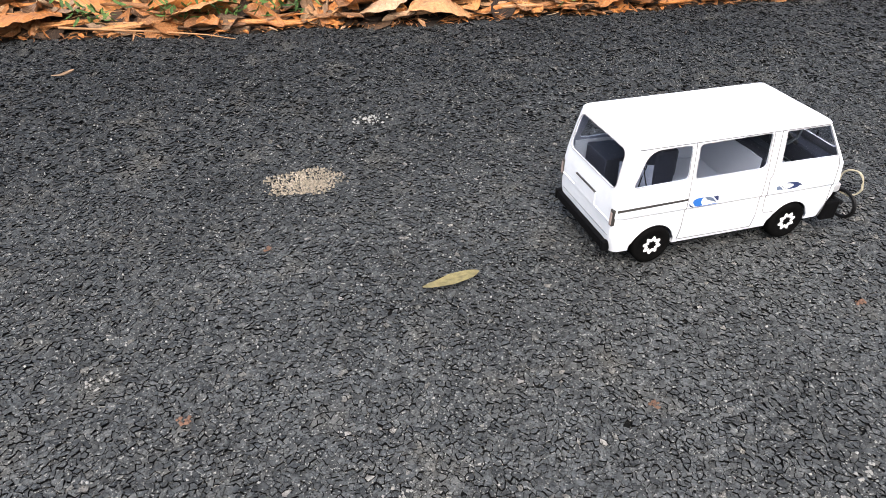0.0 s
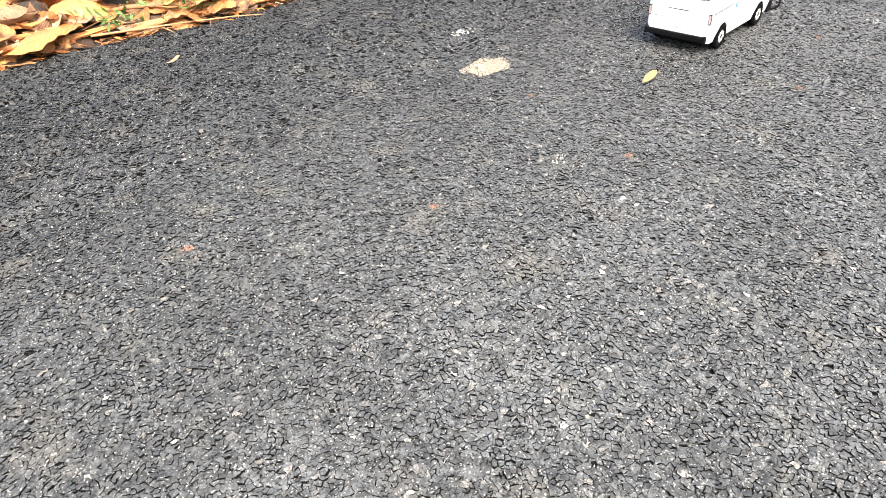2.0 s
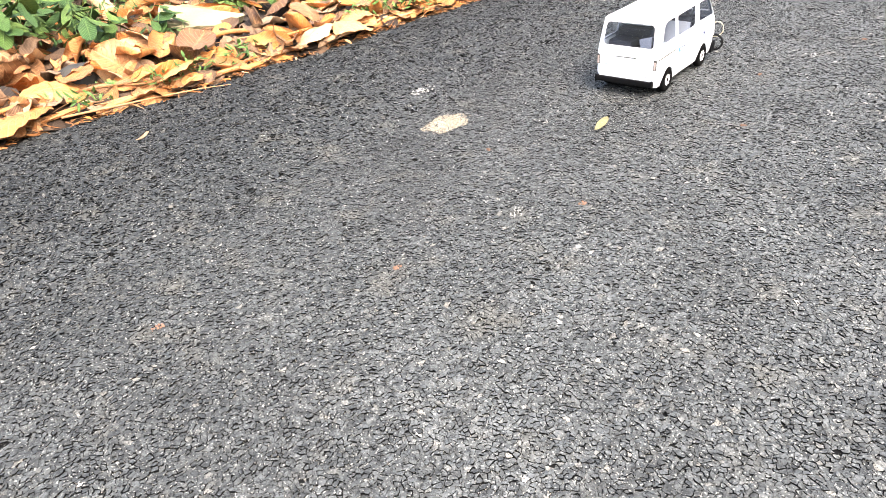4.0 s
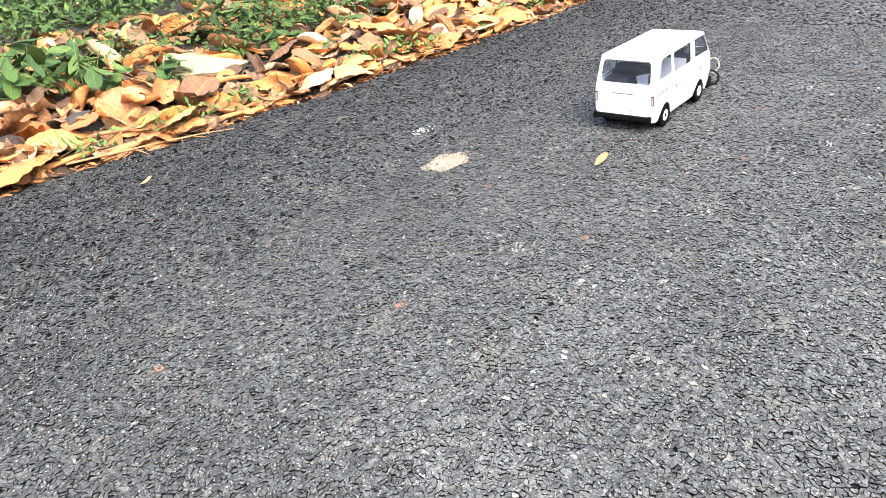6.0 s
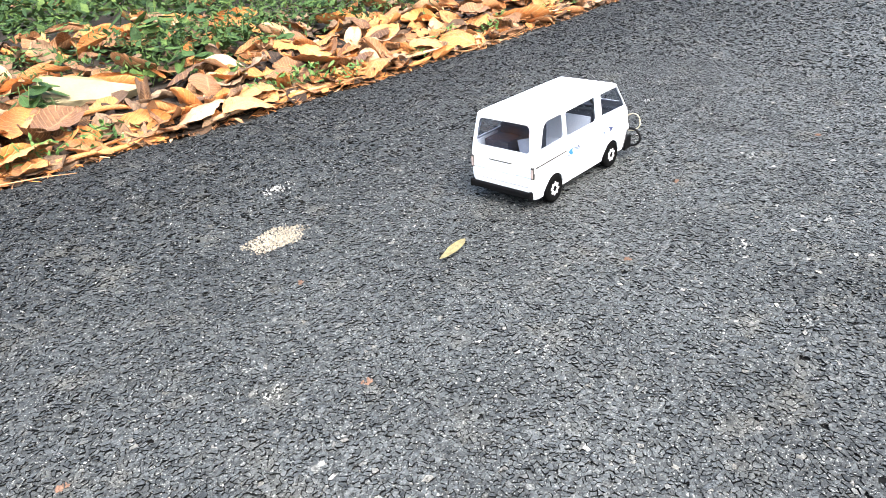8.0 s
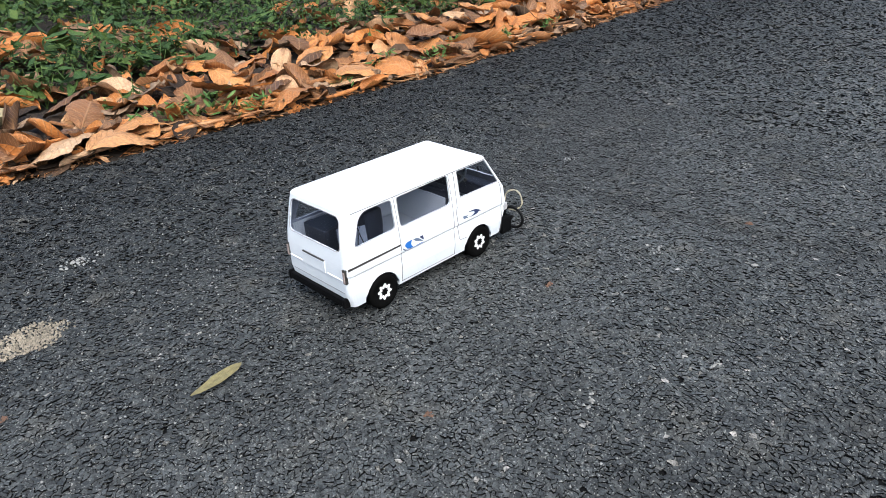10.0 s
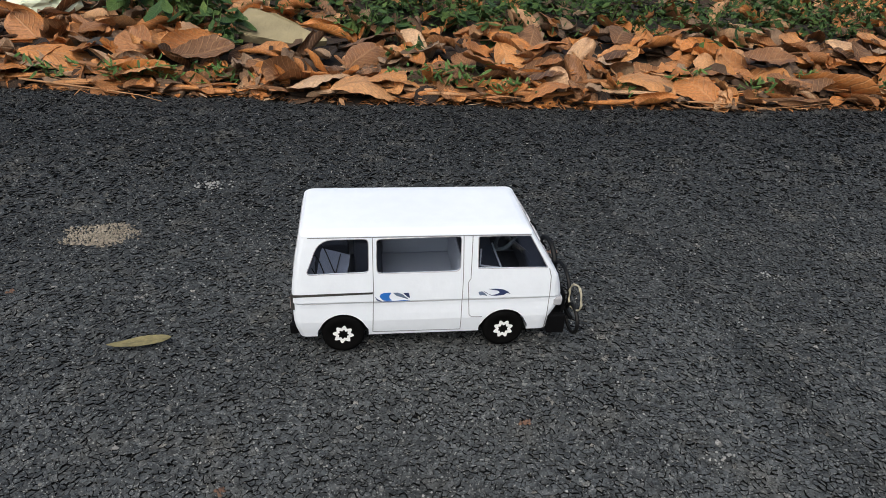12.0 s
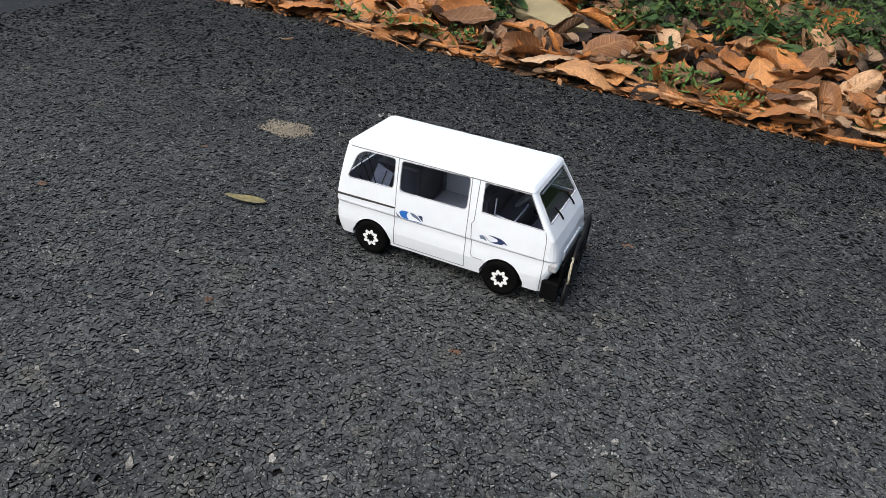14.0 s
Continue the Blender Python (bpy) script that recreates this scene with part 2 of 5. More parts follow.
def leaf_material(name, stops, rough, vein, blotch):
    """Leaf colours by piece, with a pale midrib, side veins and brown blotches."""
    m = bpy.data.materials.new(name)
    m.use_nodes = True
    nt = m.node_tree
    b = nt.nodes["Principled BSDF"]
    b.inputs["Roughness"].default_value = rough
    b.inputs["Specular IOR Level"].default_value = 0.35
    info, geo = nt.nodes.new("ShaderNodeObjectInfo"), nt.nodes.new("ShaderNodeNewGeometry")
    add = nt.nodes.new("ShaderNodeMath")
    add.operation = "ADD"
    fr = nt.nodes.new("ShaderNodeMath")
    fr.operation = "FRACT"
    nt.links.new(info.outputs["Random"], add.inputs[0])
    nt.links.new(geo.outputs["Random Per Island"], add.inputs[1])
    nt.links.new(add.outputs[0], fr.inputs[0])
    r = ramp(nt, stops)
    nt.links.new(fr.outputs[0], r.inputs["Fac"])
    coord, uv = nt.nodes.new("ShaderNodeTexCoord"), nt.nodes.new("ShaderNodeSeparateXYZ")
    nt.links.new(coord.outputs["UV"], uv.inputs[0])
    side = nt.nodes.new("ShaderNodeMath")
    side.operation = "ABSOLUTE"
    nt.links.new(uv.outputs["Y"], side.inputs[0])
    slant = nt.nodes.new("ShaderNodeMath")
    slant.operation = "MULTIPLY_ADD"
    slant.inputs[1].default_value = -0.28
    nt.links.new(side.outputs[0], slant.inputs[0])
    nt.links.new(uv.outputs["X"], slant.inputs[2])
    wave = nt.nodes.new("ShaderNodeMath")
    wave.operation = "MULTIPLY"
    wave.inputs[1].default_value = 62
    nt.links.new(slant.outputs[0], wave.inputs[0])
    sine = nt.nodes.new("ShaderNodeMath")
    sine.operation = "SINE"
    nt.links.new(wave.outputs[0], sine.inputs[0])
    vr = nt.nodes.new("ShaderNodeMapRange")
    vr.inputs["From Min"].default_value, vr.inputs["From Max"].default_value = 0.75, 1.0
    nt.links.new(sine.outputs[0], vr.inputs["Value"])
    mid = nt.nodes.new("ShaderNodeMapRange")
    mid.inputs["From Max"].default_value = 0.09
    mid.inputs["To Min"].default_value, mid.inputs["To Max"].default_value = 1, 0
    nt.links.new(side.outputs[0], mid.inputs["Value"])
    ribs = nt.nodes.new("ShaderNodeMath")
    ribs.operation = "MAXIMUM"
    nt.links.new(vr.outputs[0], ribs.inputs[0])
    nt.links.new(mid.outputs[0], ribs.inputs[1])
    n1, n2 = nt.nodes.new("ShaderNodeTexNoise"), nt.nodes.new("ShaderNodeTexNoise")
    n1.inputs["Scale"].default_value, n1.inputs["Detail"].default_value = 16, 5
    n2.inputs["Scale"].default_value, n2.inputs["Detail"].default_value = 110, 4
    for n in (n1, n2):
        nt.links.new(coord.outputs["Object"], n.inputs["Vector"])
    rng = nt.nodes.new("ShaderNodeMapRange")
    rng.inputs["From Min"].default_value, rng.inputs["From Max"].default_value = 0.3, 0.7
    rng.inputs["To Min"].default_value, rng.inputs["To Max"].default_value = 0.72, 1.22
    nt.links.new(n2.outputs["Fac"], rng.inputs["Value"])
    scale = nt.nodes.new("ShaderNodeVectorMath")
    scale.operation = "SCALE"
    nt.links.new(r.outputs["Color"], scale.inputs[0])
    nt.links.new(rng.outputs[0], scale.inputs["Scale"])
    br = nt.nodes.new("ShaderNodeMapRange")
    br.inputs["From Min"].default_value, br.inputs["From Max"].default_value = 0.5, 0.72
    br.inputs["To Max"].default_value = 0.52
    nt.links.new(n1.outputs["Fac"], br.inputs["Value"])
    mix1 = nt.nodes.new("ShaderNodeMix")
    mix1.data_type = "RGBA"
    mix1.inputs["B"].default_value = (*blotch, 1)
    nt.links.new(br.outputs[0], mix1.inputs["Factor"])
    nt.links.new(scale.outputs[0], mix1.inputs["A"])
    mix2 = nt.nodes.new("ShaderNodeMix")
    mix2.data_type = "RGBA"
    mix2.inputs["B"].default_value = (*vein, 1)
    half = nt.nodes.new("ShaderNodeMath")
    half.operation = "MULTIPLY"
    half.inputs[1].default_value = 0.38
    nt.links.new(ribs.outputs[0], half.inputs[0])
    nt.links.new(half.outputs[0], mix2.inputs["Factor"])
    nt.links.new(mix1.outputs["Result"], mix2.inputs["A"])
    nt.links.new(mix2.outputs["Result"], b.inputs["Base Color"])
    bump = nt.nodes.new("ShaderNodeBump")
    bump.inputs["Strength"].default_value, bump.inputs["Distance"].default_value = 0.7, 0.003
    crinkle = nt.nodes.new("ShaderNodeMath")
    crinkle.operation = "MULTIPLY_ADD"
    crinkle.inputs[1].default_value = 1.1
    nt.links.new(n2.outputs["Fac"], crinkle.inputs[0])
    nt.links.new(ribs.outputs[0], crinkle.inputs[2])
    nt.links.new(crinkle.outputs[0], bump.inputs["Height"])
    nt.links.new(bump.outputs["Normal"], b.inputs["Normal"])
    return m


def glass_material():
    m = bpy.data.materials.new("clear_plastic")
    m.use_nodes = True
    b = m.node_tree.nodes["Principled BSDF"]
    b.inputs["Base Color"].default_value = (0.84, 0.87, 0.93, 1)
    b.inputs["Roughness"].default_value, b.inputs["IOR"].default_value = 0.03, 1.32
    b.inputs["Transmission Weight"].default_value = 1.0
    return m


M_ASPHALT, M_CHIP = asphalt_material(), chip_material()
M_BITUMEN = material("bitumen", (0.0065, 0.0068, 0.0072), 0.85, grain=(0.4, 90), bump=(0.6, 300), spec=0.06)


def add_specks(m, colour, scale, lo, hi):
    """Pale dust caught in the joints."""
    nt = m.node_tree
    b = nt.nodes["Principled BSDF"]
    base = b.inputs["Base Color"].links[0].from_socket
    coord, n = nt.nodes.new("ShaderNodeTexCoord"), nt.nodes.new("ShaderNodeTexNoise")
    n.inputs["Scale"].default_value, n.inputs["Detail"].default_value = scale, 2
    nt.links.new(coord.outputs["Object"], n.inputs["Vector"])
    rng = nt.nodes.new("ShaderNodeMapRange")
    rng.inputs["From Min"].default_value, rng.inputs["From Max"].default_value = lo, hi
    nt.links.new(n.outputs["Fac"], rng.inputs["Value"])
    mix = nt.nodes.new("ShaderNodeMix")
    mix.data_type = "RGBA"
    mix.inputs["B"].default_value = (*colour, 1)
    nt.links.new(rng.outputs[0], mix.inputs["Factor"])
    nt.links.new(base, mix.inputs["A"])
    nt.links.new(mix.outputs["Result"], b.inputs["Base Color"])


def add_cracks(m, scale, width, colour):
    """Fine broken cracks and pits that wander over the worn stones."""
    nt = m.node_tree
    b = nt.nodes["Principled BSDF"]
    base = b.inputs["Base Color"].links[0].from_socket
    coord, warp, off = nt.nodes.new("ShaderNodeTexCoord"), nt.nodes.new("ShaderNodeTexNoise"), nt.nodes.new("ShaderNodeVectorMath")
    warp.inputs["Scale"].default_value, warp.inputs["Detail"].default_value = 210, 3
    nt.links.new(coord.outputs["Object"], warp.inputs["Vector"])
    off.operation = "MULTIPLY_ADD"
    off.inputs[1].default_value = (0.011, 0.011, 0.0)
    nt.links.new(warp.outputs["Color"], off.inputs[0])
    nt.links.new(coord.outputs["Object"], off.inputs[2])
    cell = nt.nodes.new("ShaderNodeTexVoronoi")
    cell.feature = "DISTANCE_TO_EDGE"
    cell.inputs["Scale"].default_value = scale
    nt.links.new(off.outputs[0], cell.inputs["Vector"])
    line = nt.nodes.new("ShaderNodeMapRange")
    line.inputs["From Max"].default_value = width
    line.inputs["To Min"].default_value, line.inputs["To Max"].default_value = 1.0, 0.0
    nt.links.new(cell.outputs["Distance"], line.inputs["Value"])
    broken, cut, both = nt.nodes.new("ShaderNodeTexNoise"), nt.nodes.new("ShaderNodeMapRange"), nt.nodes.new("ShaderNodeMath")
    broken.inputs["Scale"].default_value, broken.inputs["Detail"].default_value = 62, 3
    nt.links.new(coord.outputs["Object"], broken.inputs["Vector"])
    cut.inputs["From Min"].default_value, cut.inputs["From Max"].default_value = 0.38, 0.54
    cut.inputs["To Max"].default_value = 0.85
    nt.links.new(broken.outputs["Fac"], cut.inputs["Value"])
    both.operation = "MULTIPLY"
    nt.links.new(line.outputs[0], both.inputs[0])
    nt.links.new(cut.outputs[0], both.inputs[1])
    mix = nt.nodes.new("ShaderNodeMix")
    mix.data_type = "RGBA"
    mix.inputs["B"].default_value = (*colour, 1)
    nt.links.new(both.outputs[0], mix.inputs["Factor"])
    nt.links.new(base, mix.inputs["A"])
    nt.links.new(mix.outputs["Result"], b.inputs["Base Color"])


add_specks(M_BITUMEN, (0.20, 0.195, 0.18), 260, 0.60, 0.68)
add_specks(M_CHIP, (0.012, 0.0125, 0.013), 330, 0.60, 0.68)
add_cracks(M_CHIP, 165, 0.105, (0.013, 0.0135, 0.014))
add_specks(M_CHIP, (0.22, 0.222, 0.21), 300, 0.622, 0.67)
M_SOIL = material("soil", (0.028, 0.020, 0.014), 0.95, grain=(0.55, 40), bump=(1.0, 60))
M_PAINT = material("white_paint", (0.765, 0.80, 0.85), 0.42, grain=(0.035, 45), bump=(0.18, 34))
# pale van inside, with the shade in there put into the grey
M_INSIDE_SHADE = material("inside_shade", (0.18, 0.20, 0.26), 0.6, grain=(0.2, 60))
M_SEAT = material("dark_seat", (0.016, 0.019, 0.032), 0.6, grain=(0.3, 60))
M_BLACK = material("black_plastic", (0.0045, 0.0045, 0.005), 0.5, grain=(0.3, 120), bump=(0.2, 300), spec=0.04)
M_RUBBER = material("tyre_rubber", (0.004, 0.004, 0.004), 0.7, grain=(0.35, 150), bump=(0.3, 500), spec=0.02)
M_HUB = material("hub_white", (0.82, 0.82, 0.82), 0.4, grain=(0.04, 200))
M_SEAM = material("panel_gap", (0.16, 0.16, 0.17), 0.8, grain=(0.4, 80))
M_SEAL = material("window_edge", (0.40, 0.40, 0.42), 0.7, grain=(0.3, 90))
M_STRIPE = material("stripe_ink", (0.035, 0.032, 0.030), 0.5, grain=(0.6, 70))
M_BLUE = material("decal_blue", (0.022, 0.135, 0.46), 0.45, grain=(0.15, 120))
M_NAVY = material("decal_navy", (0.022, 0.035, 0.10), 0.45, grain=(0.3, 120))
M_SLATE = material("decal_slate", (0.12, 0.16, 0.24), 0.5, grain=(0.4, 200))
M_CARD = material("pale_card", (0.46, 0.49, 0.55), 0.6, grain=(0.06, 50))
M_GLASS = glass_material()
M_LAMP = material("lamp_lens", (0.26, 0.36, 0.42), 0.15, grain=(0.1, 90))
M_TAIL = material("tail_lens", (0.36, 0.29, 0.27), 0.25, grain=(0.25, 140))
M_CORD = material("cream_cord", (0.40, 0.36, 0.26), 0.85, grain=(0.25, 180), bump=(0.6, 400))
M_WIRE = material("black_wire", (0.005, 0.005, 0.0055), 0.5, grain=(0.2, 100), spec=0.2)
M_TWIG = material("dry_stalk", (0.36, 0.19, 0.085), 0.8, grain=(0.4, 50), bump=(0.6, 120), vary=0.55)
M_ROCK = material("dark_stone", (0.030, 0.027, 0.023), 0.8, grain=(0.4, 25), bump=(0.8, 40))
M_SLAB = material("pale_stone", (0.265, 0.220, 0.125), 0.85, grain=(0.25, 14), bump=(1.0, 22))
M_WRAP = material("pale_wrapper", (0.62, 0.66, 0.48), 0.25, grain=(0.2, 30), bump=(0.4, 60))
M_SAND = material("pale_grit", (0.225, 0.195, 0.152), 0.9, grain=(0.3, 90), vary=0.75)
M_CHALK = material("white_scuff", (0.26, 0.26, 0.25), 0.9, grain=(0.3, 150), vary=0.25)
M_STEER = material("steering_grey", (0.055, 0.065, 0.075), 0.5, grain=(0.2, 90))
M_RUST = material("rust_grit", (0.150, 0.085, 0.058), 0.9, grain=(0.3, 150), vary=0.3)
M_DRY = leaf_material("dry_leaf", [(0.0, (0.085, 0.042, 0.020)), (0.13, (0.19, 0.095, 0.045)), (0.34, (0.35, 0.145, 0.050)), (0.62, (0.51, 0.190, 0.048)), (0.84, (0.49, 0.225, 0.080)), (1.0, (0.52, 0.345, 0.210))],
                      0.47, (0.52, 0.30, 0.150), (0.12, 0.050, 0.022))
M_WEATHER = leaf_material("weathered_leaf", [(0.0, (0.08, 0.052, 0.034)), (0.5, (0.19, 0.112, 0.064)), (1.0, (0.32, 0.215, 0.138))],
                          0.7, (0.30, 0.21, 0.13), (0.085, 0.050, 0.030))
# rotting leaves; crevice shade is put into their colour as well
M_DECAY_SHADED = leaf_material("rotting_leaf_shaded", [(0.0, (0.015, 0.009, 0.006)), (0.5, (0.042, 0.025, 0.015)), (1.0, (0.11, 0.063, 0.036))],
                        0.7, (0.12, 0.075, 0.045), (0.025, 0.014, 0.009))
M_GREEN = leaf_material("green_leaf", [(0.0, (0.014, 0.042, 0.010)), (0.5, (0.034, 0.076, 0.014)), (1.0, (0.085, 0.135, 0.026))],
                        0.68, (0.15, 0.24, 0.08), (0.05, 0.10, 0.025))
M_SPRIG = leaf_material("sprig_leaf", [(0.0, (0.045, 0.105, 0.022)), (0.5, (0.075, 0.160, 0.032)), (1.0, (0.135, 0.225, 0.055))],
                        0.5, (0.20, 0.30, 0.10), (0.06, 0.12, 0.03))
M_OLIVE = leaf_material("olive_leaf", [(0.0, (0.20, 0.172, 0.080)), (1.0, (0.22, 0.190, 0.088))], 0.6, (0.28, 0.25, 0.14), (0.17, 0.13, 0.055))


# ---- mesh helpers ----
def part(name, bm, mat, parent=None, label="", smooth=False, m=None):
    """Links a bmesh as one mesh object, under a thing or a part."""
    me = bpy.data.meshes.new(name)
    bm.to_mesh(me)
    bm.free()
    for mt in (mat if isinstance(mat, (list, tuple)) else [mat]):
        me.materials.append(mt)
    if smooth:
        for p in me.polygons:
            p.use_smooth = True
    ob = new(name, me)
    if m is not None:
        ob.matrix_basis = m
    if parent is not None:
        ob.parent = parent
    return tagged(ob, label)


def box(bm, lo, hi, bevel=0.0):
    made = bmesh.ops.create_cube(bm, size=1)["verts"]
    for v in made:
        v.co = Vector([lo[i] + (v.co[i] + 0.5) * (hi[i] - lo[i]) for i in range(3)])
    if bevel:
        edges = list({e for v in made for e in v.link_edges})
        bmesh.ops.bevel(bm, geom=edges, offset=bevel, segments=2, affect="EDGES", profile=0.5)
    return bm


def tube(bm, pts, radius, sides=6, closed=False, taper=None):
    """A round bar along a line of points."""
    pts = [Vector(p) for p in pts]
    n, rings, side = len(pts), [], None
    for i, p in enumerate(pts):
        a, b = pts[(i - 1) % n] if (closed or i) else p, pts[(i + 1) % n] if (closed or i < n - 1) else p
        d = (b - a).normalized() if (b - a).length > 1e-9 else Vector((0, 0, 1))
        side = d.orthogonal() if side is None else side - d * side.dot(d)
        side.normalize()
        up, r = d.cross(side), radius * (taper(i / max(1, n - 1)) if taper else 1)
        rings.append([bm.verts.new(p + (side * math.cos(k * math.tau / sides) + up * math.sin(k * math.tau / sides)) * r) for k in range(sides)])
    for i in range(n if closed else n - 1):
        a, b = rings[i], rings[(i + 1) % n]
        for k in range(sides):
            bm.faces.new((a[k], a[(k + 1) % sides], b[(k + 1) % sides], b[k]))
    if not closed:
        bm.faces.new(rings[0][::-1])
        bm.faces.new(rings[-1])
    return bm


def lathe(bm, profile, sides=32, axis="y"):
    """Turns a profile of (along, radius) round the axis."""
    rings = []
    for a, r in profile:
        ring = []
        for k in range(sides):
            c, s = math.cos(k * math.tau / sides) * r, math.sin(k * math.tau / sides) * r
            ring.append(bm.verts.new((c, a, s)))
        rings.append(ring)
    for p, q in zip(rings, rings[1:]):
        for k in range(sides):
            bm.faces.new((p[k], p[(k + 1) % sides], q[(k + 1) % sides], q[k]))
    bm.faces.new(rings[0][::-1])
    bm.faces.new(rings[-1])
    bmesh.ops.recalc_face_normals(bm, faces=bm.faces)
    return bm


def smooth_closed(corners, radius, steps=4):
    """Rounds the corners of a closed outline of 2D points."""
    out, n = [], len(corners)
    for i in range(n):
        a, p, b = Vector(corners[i - 1]), Vector(corners[i]), Vector(corners[(i + 1) % n])
        r = radius[i] if isinstance(radius, (list, tuple)) else radius
        u, v = (a - p), (b - p)
        r1 = min(r, u.length * 0.48, v.length * 0.48)
        s, e = p + u.normalized() * r1, p + v.normalized() * r1
        for k in range(steps + 1):
            f = k / steps
            out.append(s * (1 - f) ** 2 + p * 2 * f * (1 - f) + e * f * f)
    return out


def prism(bm, outline, place, lo, hi):
    """A solid over a 2D outline; place(u, v, depth) gives the point."""
    a = [bm.verts.new(place(u, v, lo)) for u, v in outline]
    b = [bm.verts.new(place(u, v, hi)) for u, v in outline]
    n = len(outline)
    bm.faces.new(a)
    bm.faces.new(b[::-1])
    for k in range(n):
        bm.faces.new((a[k], b[k], b[(k + 1) % n], a[(k + 1) % n]))
    bmesh.ops.recalc_face_normals(bm, faces=bm.faces)
    return bm


def thing(name, label, category, group="", kind="", m=None):
    ob = new(name)
    ob.empty_display_size = 0.05
    if m is not None:
        ob.matrix_basis = m
    return tagged(ob, label, category, group, kind)


# ---- road and verge ----
EDGE_X, EDGE_Y = (-30, -6, -2.2, -1.4, -0.7, 0.0, 0.7, 1.4, 2.2, 3.2, 8, 30), (1.5, 1.42, 1.40, 1.41, 1.31, 1.235, 1.20, 1.19, 1.23, 1.32, 1.4, 1.4)


def edge_at(x):
    """The ragged line where the asphalt ends."""
    return float(np.interp(x, EDGE_X, EDGE_Y)) + 0.012 * math.sin(x * 9.1) + 0.008 * math.sin(x * 23.7 + 1)


def soil_height(x, y):
    d = y - edge_at(x)
    return -0.012 + 0.05 * min(1, max(0, d) / 1.2) + 0.05 * max(0, d - 1.2) + 0.03 * noise.noise((x * 2.1, y * 2.1, 0.0)) * min(1, max(0, d) * 2)


def build_ground():
    bm = bmesh.new()
    bmesh.ops.create_grid(bm, x_segments=2, y_segments=2, size=400)
    for v in bm.verts:
        v.co.z = -0.06
    tagged(part("ground", bm, M_SOIL), "brown bare earth under the road and verge", "ground", kind="structure")
    bm = bmesh.new()
    xs = [-30, -15, -8, -5] + [-4 + 0.05 * i for i in range(201)] + [8, 15, 30]
    far = [bm.verts.new((x, -3.2, -0.0058)) for x in xs]
    mid = [bm.verts.new((x, -0.92, -0.0058)) for x in xs]
    top = [bm.verts.new((x, edge_at(x) - 0.012, -0.0058)) for x in xs]
    lip = [bm.verts.new((x, edge_at(x), -0.012)) for x in xs]
    low = [bm.verts.new((x, edge_at(x) + 0.015, -0.07)) for x in xs]
    for i in range(len(xs) - 1):
        for a, b in ((far, mid), (mid, top), (top, lip), (lip, low)):
            face = bm.faces.new((a[i], a[i + 1], b[i + 1], b[i]))
            face.material_index = 1 if -2.12 < xs[i] < 5.2 and a is not far else 0
    tagged(part("road", bm, [M_ASPHALT, M_BITUMEN]), "dark grey asphalt road with exposed stone chips", "road", kind="structure")
    bm = bmesh.new()
    gx, gy = [-3.4 + 0.08 * i for i in range(120)], [0, 0.03, 0.08, 0.15, 0.25, 0.4, 0.55, 0.7, 0.85, 1.0, 1.2, 1.4, 1.6, 1.9, 2.2, 2.6, 3.2, 4, 5, 7]
    grid = [[bm.verts.new((x, edge_at(x) + d + 0.004, soil_height(x, edge_at(x) + d) - (0.03 if d == 0 else 0))) for d in gy] for x in gx]
    for i in range(len(gx) - 1):
        for j in range(len(gy) - 1):
            bm.faces.new((grid[i][j], grid[i + 1][j], grid[i + 1][j + 1], grid[i][j + 1]))
    tagged(part("verge_soil", bm, M_SOIL, smooth=True), "dark brown earth of the roadside verge", "ground", kind="structure")


def chip_rims(rng, r, x0, x1, y0, y1):
    """Twelve-cornered outlines of close-packed stones whose meandering edges meet their neighbours'."""
    w, h = math.sqrt(3) * r, 1.5 * r
    ii, jj = np.meshgrid(np.arange(int((x1 - x0) / w)), np.arange(int((y1 - y0) / h)), indexing="ij")
    cx, cy = ((ii + 0.5 * (jj % 2)) * w).ravel(), (jj * h).ravel()
    ang = np.pi / 6 + np.arange(6) * np.pi / 3
    vx, vy = cx[:, None] + r * np.cos(ang), cy[:, None] + r * np.sin(ang)
    kx, ky = np.rint(vx / (w / 2)).astype(int) + 2, np.rint(vy / (r / 2)).astype(int) + 2
    shift = np.clip(rng.normal(0, 0.50 * r, (kx.max() + 1, ky.max() + 1, 2)), -0.80 * r, 0.80 * r)
    px, py = vx + shift[kx, ky, 0] + x0, vy + shift[kx, ky, 1] + y0
    # the middle of each edge wanders, alike for both stones that share it
    nx, ny = np.roll(px, -1, 1), np.roll(py, -1, 1)
    mx, my = (vx + np.roll(vx, -1, 1)) / 2, (vy + np.roll(vy, -1, 1)) / 2
    ex, ey = np.rint(mx / (w / 4)).astype(int) + 4, np.rint(my / (r / 4)).astype(int) + 4
    bend = rng.normal(0, 0.17 * r, (ex.max() + 1, ey.max() + 1, 2))
    qx, qy = (px + nx) / 2 + bend[ex, ey, 0], (py + ny) / 2 + bend[ex, ey, 1]
    return np.stack([px, qx], -1).reshape(-1, 12), np.stack([py, qy], -1).reshape(-1, 12)


